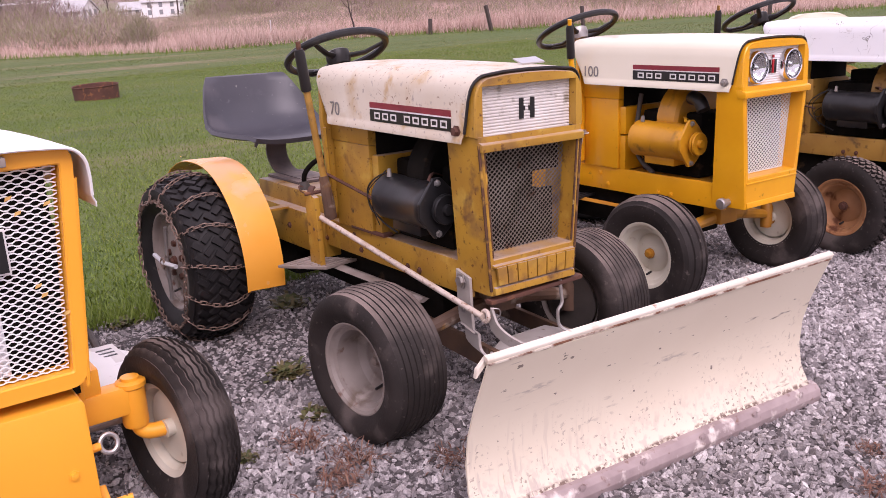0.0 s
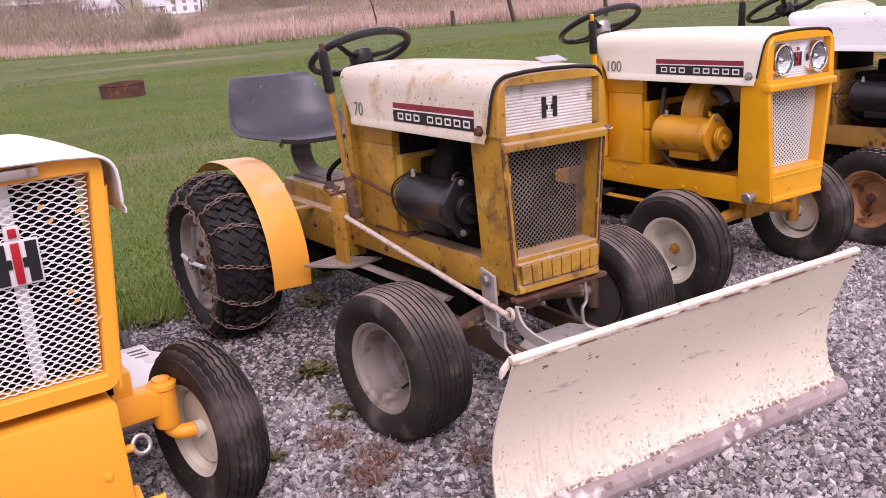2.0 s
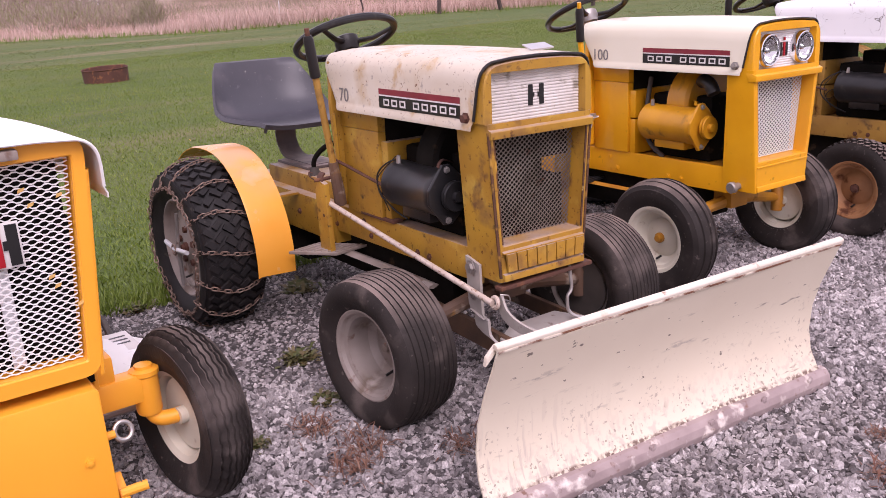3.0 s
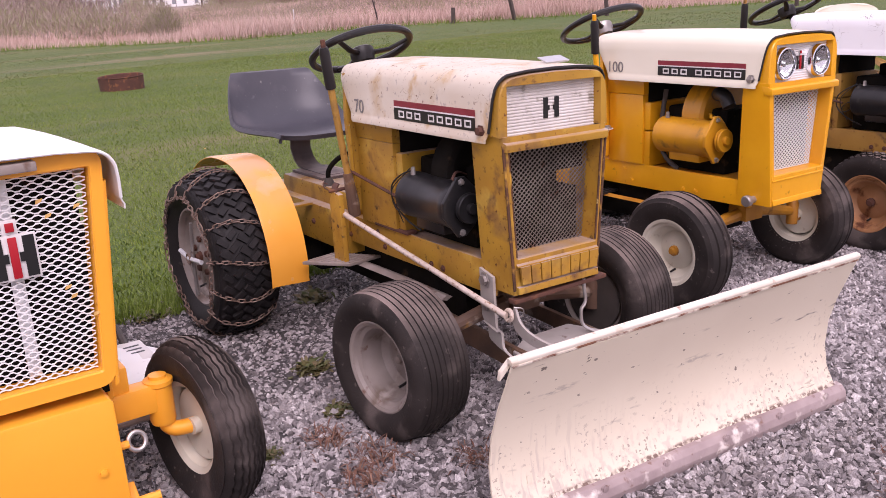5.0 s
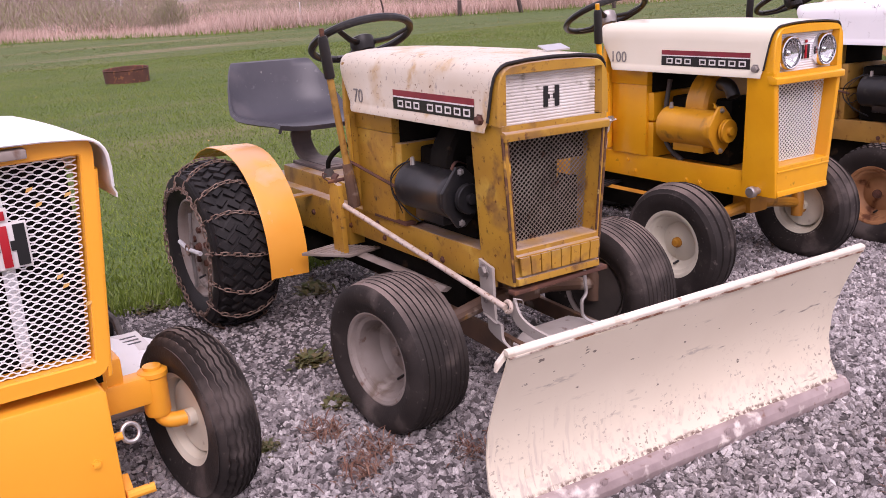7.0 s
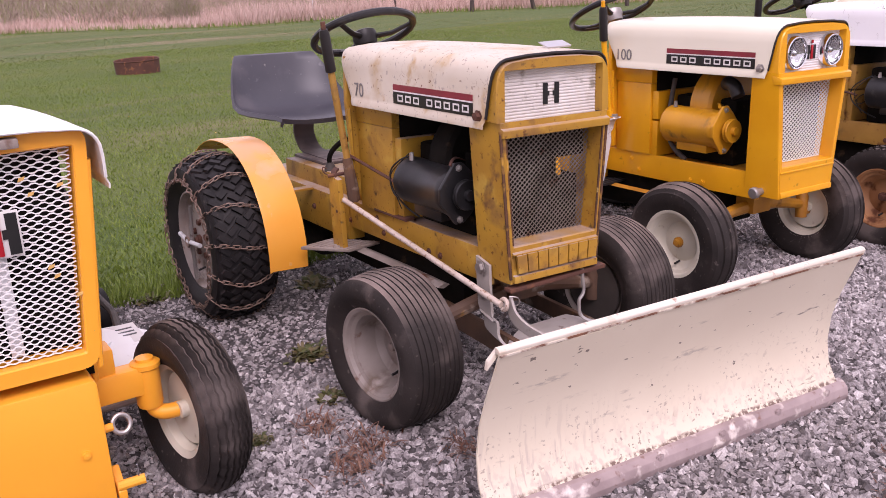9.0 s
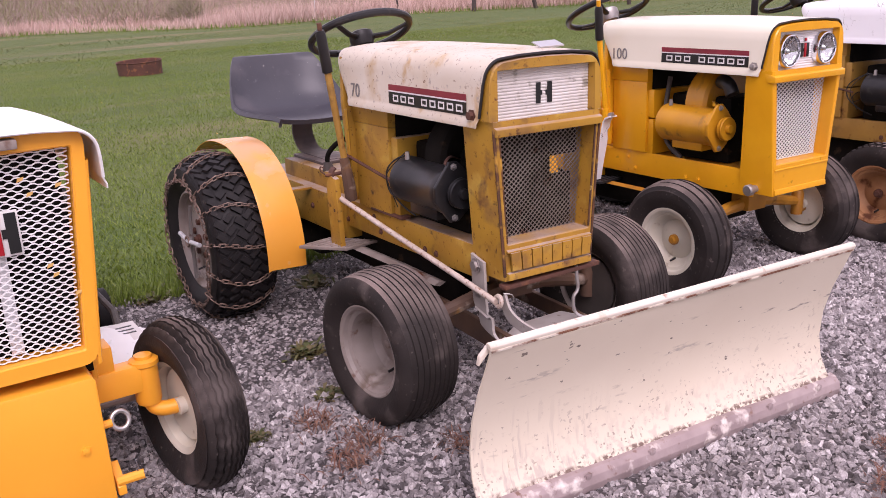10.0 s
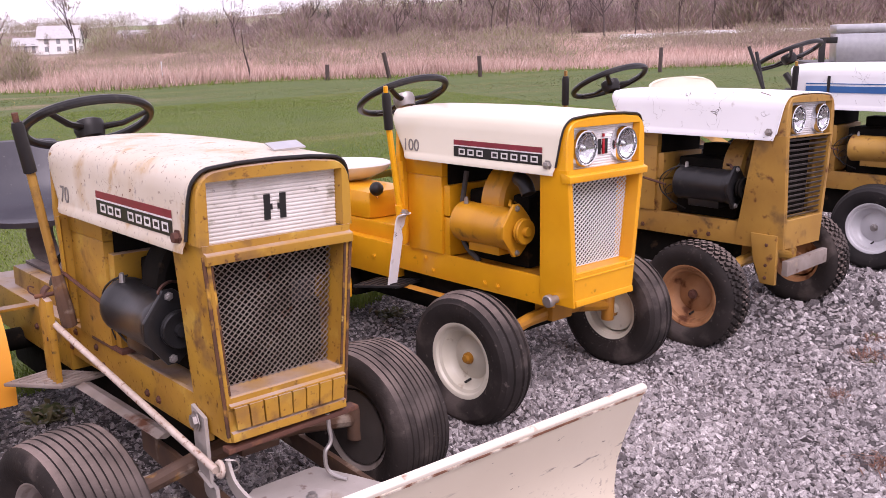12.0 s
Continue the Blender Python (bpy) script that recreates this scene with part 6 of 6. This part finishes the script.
def bare_tree(x, y, height, seed, label, leafy=0):
    rd = random.Random(seed)
    t = thing("bare_tree", pose(x, y, land(x, y) - 0.1), label, "tree", "bare trees in the distance")
    bm, buds = bmesh.new(), []

    def grow(p, way, length, r, depth):
        q = p + way * length * 0.5 + Vector((rd.uniform(-1, 1), rd.uniform(-1, 1), 0)) * length * 0.06
        e = q + (way + Vector((rd.uniform(-0.2, 0.2), rd.uniform(-0.2, 0.2), 0.08))).normalized() * length * 0.5
        tube([p, q, e], [r, r * 0.8, r * 0.6], 5, bm, caps=False)
        if depth < 4:
            for _ in range(3 if depth else 4):
                s = rd.uniform(0.45, 1.0)
                side = Vector((rd.uniform(-1, 1), rd.uniform(-1, 1), rd.uniform(0.3, 1.2))).normalized()
                grow(p.lerp(e, s), (way * 0.5 + side * 0.75).normalized(), length * rd.uniform(0.5, 0.72), r * 0.5, depth + 1)
        else:
            buds.append(e)

    grow(Vector((0, 0, 0)), Vector((0, 0, 1)), height * 0.45, height * 0.012, 0)
    part("trunk", bm, bark, t, smooth=60)
    if leafy:
        bm = bmesh.new()
        for p in buds:
            for _ in range(leafy):
                c = p + Vector((rd.gauss(0, 1), rd.gauss(0, 1), rd.gauss(0, 1))) * height * 0.035
                u, w = Vector((rd.gauss(0, 1), rd.gauss(0, 1), rd.gauss(0, 1))) * height * 0.011, Vector((rd.gauss(0, 1), rd.gauss(0, 1), rd.gauss(0, 1))) * height * 0.011
                bm.faces.new([bm.verts.new(c + u), bm.verts.new(c + w), bm.verts.new(c - u)])
        part("crown", bm, brush_mat, t, "thin budding crown", smooth=0)
    return t


for k, (deg, d, h, leafy) in enumerate(((69.8, 150, 13, 3), (73.6, 190, 10, 2), (60.5, 140, 9, 2), (43.5, 105, 11, 0), (41.5, 112, 9, 0), (37.4, 95, 11, 0), (50.4, 120, 9, 2), (63.5, 200, 10, 2), (47, 160, 12, 2), (33, 125, 9, 0), (27, 130, 9, 1), (76.5, 170, 8, 2), (79.5, 150, 8, 2), (69.2, 215, 8, 4), (71.2, 225, 5, 4), (66.9, 205, 7, 4), (65.2, 190, 8, 3), (59.0, 210, 9, 3), (44.6, 118, 10, 0), (46.2, 128, 11, 0), (48.4, 135, 12, 0), (49.5, 150, 12, 0), (51.6, 140, 12, 0), (52.6, 160, 13, 0), (53.9, 150, 11, 1), (55.6, 170, 12, 0), (57.4, 165, 10, 1), (39.4, 108, 9, 0), (35.6, 120, 9, 0), (31.0, 130, 8, 1))):
    bare_tree(*polar(deg, d), h, 30 + k, "tall bare spring tree with budding twigs" if leafy else "tall leafless grey tree", leafy)
sap = thing("sapling", pose(14.8, 25.4, 0, 0, -14, 20), "thin leaning leafless sapling at the lawn's edge", "sapling")
part("trunk", tube([(0, 0, 0), (0.02, 0, 0.5), (0, 0.02, 1.0), (0.05, 0, 1.6)], [0.035, 0.03, 0.022, 0.008], 7), bark, sap)
for zz, ux in ((0.7, 0.3), (0.95, -0.25), (1.2, 0.2)):
    part("branch", tube([(0, 0, zz), (ux * 0.6, 0.05, zz + 0.25), (ux, 0.1, zz + 0.5)], [0.012, 0.008, 0.003], 5), bark, sap)

# ---- fence posts along the reeds ----
for x, y, h, lx, ly in ((16.23, 23.01, 0.52, 2, -2), (17.87, 21.79, 0.88, -13, 5), (19.75, 19.45, 0.68, -3, 2), (24.0, 15.5, 0.8, 3, 0), (28.5, 13.0, 0.8, -4, 2)):
    p = thing("fence_post", pose(x, y, -0.05, lx * 0.4, lx, 20), "weathered dark wooden fence post leaning in the grass", "fence post", "old fence posts")
    part("post", prism([(-0.055, -0.045), (0.05, -0.055), (0.06, 0.04), (-0.04, 0.055)], "z", 0, h + 0.05, 0.008), bark, p)
stake = thing("metal_stake", pose(12.2, 26.6, 0, 0, 1, 0), "thin pale green metal fence stake", "stake")
part("stake_bar", prism([(-0.02, -0.015), (0.02, -0.015), (0.004, 0.0), (0.004, 0.02), (-0.004, 0.02), (-0.004, 0.0)], "z", 0, 0.75), rim_silver, stake)

# ---- rusty fire ring on the lawn ----
ring = thing("fire_ring", pose(2.13, 11.6, land(2.13, 11.6) - 0.02, 1.5, -2, 0), "rusty steel fire ring on the lawn", "fire ring")
part("ring_wall", lathe([(0.0, 0.305), (0.205, 0.315), (0.216, 0.325), (0.220, 0.316), (0.212, 0.306), (0.0, 0.296)], 48, "z"), rusty, ring)
part("ash_bed", lathe([(0.04, 0.296), (0.06, 0.18), (0.07, 0.001)], 32, "z"), engine_dark, ring)

# ---- far houses and pond ----
def house(deg, d, w, depth, h, turn):
    x, y = polar(deg, d)
    t = thing("house", pose(x, y, land(x, y) - 0.3, 0, 0, turn), "white clapboard farmhouse with grey gable roof, far off", "house", "far houses")
    part("wall", box(-w / 2, w / 2, -depth / 2, depth / 2, 0, h, 0), house_white, t)
    part("gable", prism([(-w / 2, h), (w / 2, h), (0, h + w * 0.36)], "y", -depth / 2 + 0.01, depth / 2 - 0.01), house_white, t)
    for sx in (-1, 1):
        part("roof", sheet([[(sx * (w / 2 + 0.4), -depth / 2 - 0.4, h - 0.25), (sx * (w / 2 + 0.4), depth / 2 + 0.4, h - 0.25)], [(0, -depth / 2 - 0.4, h + w * 0.36 + 0.1), (0, depth / 2 + 0.4, h + w * 0.36 + 0.1)]], 0.15), roof_grey, t)
    for u in (-0.3, 0.0, 0.3):
        for zz in (0.22, 0.66):
            part("window", box(u * w - 0.45, u * w + 0.45, -depth / 2 - 0.06, -depth / 2 + 0.02, h * zz, h * zz + 1.2, 0), window_dark, t)
            part("window", box(-w / 2 - 0.06, -w / 2 + 0.02, u * depth - 0.45, u * depth + 0.45, h * zz, h * zz + 1.2, 0), window_dark, t)
    return t


for deg, d, w, depth, h, turn in ((70.5, 250, 8.0, 9.5, 4.2, 62), (72.2, 262, 5, 7, 2.6, 50), (66.4, 250, 5.5, 8, 3.4, 40), (60.6, 212, 4, 6, 2.4, 20), (57.2, 206, 4, 7, 2.4, 10), (52.6, 210, 5, 7, 2.8, 30), (63.0, 208, 3.4, 5, 2.0, 50), (75.5, 200, 6.0, 7, 3.0, 40)):
    house(deg, d, w, depth, h, turn)
rows = []
for s in (0.0, 0.25, 0.5, 0.75, 1.0):
    row = []
    for a in np.linspace(18, 36.5, 60):
        near_d = 91 + 9 * noise.noise((a * 0.35, 1, 0)) + 4 * noise.noise((a * 1.4, 2, 0)) - 10 * max(0, (a - 31) / 5)
        far_d = 114 + 10 * noise.noise((a * 0.3, 5, 0)) + 4 * noise.noise((a * 1.2, 6, 0))
        d = near_d + s * (max(far_d, near_d + 2) - near_d)
        row.append((*polar(a, d), land(*polar(a, d)) + 0.14))
    rows.append(row)
tagged(part("pond", sheet(rows, 0), water_mat, smooth=180), "still pond with the sky's reflection put into its pale colour", "pond", kind="structure")

# ---- trailer with a tread-plate tool box, behind the striped tractor ----
face = -57.0
trailer = thing("utility_trailer", pose(8.305, 2.63, 0, 0, 0, face), "small black utility trailer behind the tractors", "trailer")
part("bed", box(-0.25, 1.6, 0.0, 1.1, 0.50, 0.85, 0.01), black, trailer)
part("head_post", box(-0.17, -0.11, -0.06, -0.01, 0.50, 1.10, 0.005), black, trailer)
part("head_rail", box(-0.11, 0.0, -0.06, -0.01, 1.04, 1.10, 0.005), black, trailer)
for sx in (-0.34, 1.69):
    w = part("wheel", lathe([(-0.08, 0.15), (-0.09, 0.24), (-0.06, 0.285), (0.06, 0.285), (0.09, 0.24), (0.08, 0.15), (0.02, 0.14), (0.02, 0.001)], 32, "x", (sx, 0.55, 0.283)), rubber_dark, trailer)
tool = thing("tool_box", pose(8.305, 2.63, 0.85, 0, 0, face), "silver diamond-plate aluminium tool box on a trailer", "tool box")
part("body", box(0.0, 1.3, 0.0, 0.45, 0.0, 0.285, 0.008), plate_metal, tool)
part("lid", box(-0.012, 1.312, -0.015, 0.46, 0.287, 0.375, 0.012), plate_metal, tool)
part("latch", box(0.62, 0.74, -0.02, -0.012, 0.17, 0.25, 0.004), steel, tool)
bm = bmesh.new()
for i in range(38):
    for j in range(10):
        c = Vector((0.02 + 0.0335 * i + (0.016 if j % 2 else 0), -0.0012, 0.02 + 0.027 * j))
        box(-0.011, 0.011, -0.004, 0.003, -0.0035, 0.0035, 0, bm, Matrix.Translation(c) @ Matrix.Rotation(radians(45 if (i + j) % 2 else -45), 4, "Y"))
part("tread_pattern", bm, plate_metal, tool, smooth=0)


# ---- weeds on the gravel ----
def weed(x, y, r, leaves, mat, label, up=0.35, broad=0.18, spread=0.35):
    rd = random.Random(int(1000 * (x + 5) + 77 * y))
    bm = bmesh.new()
    for k in range(leaves):
        a, ln = rd.uniform(0, 2 * math.pi), r * rd.uniform(0.5, 1.1)
        u, side = Vector((math.cos(a), math.sin(a), 0)), Vector((-math.sin(a), math.cos(a), 0))
        c0 = Vector((rd.gauss(0, spread) * r, rd.gauss(0, spread) * r, 0.0))
        w, lift = ln * broad * rd.uniform(0.7, 1.3), ln * rd.uniform(0.1, up * 2)
        pts = [c0 + u * ln * s + side * sg * w * wd + Vector((0, 0, lift * z)) for s, wd, sg, z in ((0, 0.15, 1, 0), (0, 0.15, -1, 0), (0.5, 1, -1, 0.7), (0.5, 1, 1, 0.7), (1.0, 0.1, -1, 0.75), (1.0, 0.1, 1, 0.75))]
        v = [bm.verts.new(p) for p in pts]
        bm.faces.new((v[0], v[1], v[2], v[3]))
        bm.faces.new((v[3], v[2], v[4], v[5]))
    t = part("weed", bm, mat, smooth=60)
    t.location = (x, y, 0.012)
    return tagged(t, label, "weed", "weeds in the gravel", "stuff")


for x, y, r in ((-0.42, 0.655, 0.10), (-0.49, 0.33, 0.075), (-0.76, 0.23, 0.07), (-0.66, 1.50, 0.09), (-0.45, 1.42, 0.10), (-0.1, 1.25, 0.12), (0.62, -0.72, 0.03), (0.80, -0.62, 0.025), (-0.86, 1.46, 0.08), (0.25, 1.1, 0.10), (1.35, 1.3, 0.10), (2.45, -0.27, 0.035), (2.16, -0.38, 0.03)):
    weed(x, y, r * 0.33, 170, weed_mat, "low green weed rosette growing through gravel", 0.55, 0.24, 0.75)
for x, y, r in ((-0.60, 0.20, 0.085), (-0.55, 0.03, 0.10), (-0.62, -0.03, 0.08), (-0.36, -0.12, 0.07), (-0.80, 0.30, 0.05), (1.79, -0.43, 0.05), (1.40, -0.73, 0.08), (2.20, -0.34, 0.08), (2.42, -0.30, 0.07), (0.27, -0.88, 0.09), (0.42, -0.77, 0.05)):
    weed(x, y, r * 0.5, 130, dry_weed_mat, "dry red-brown weed clump in the gravel", 0.5, 0.05, 0.8)
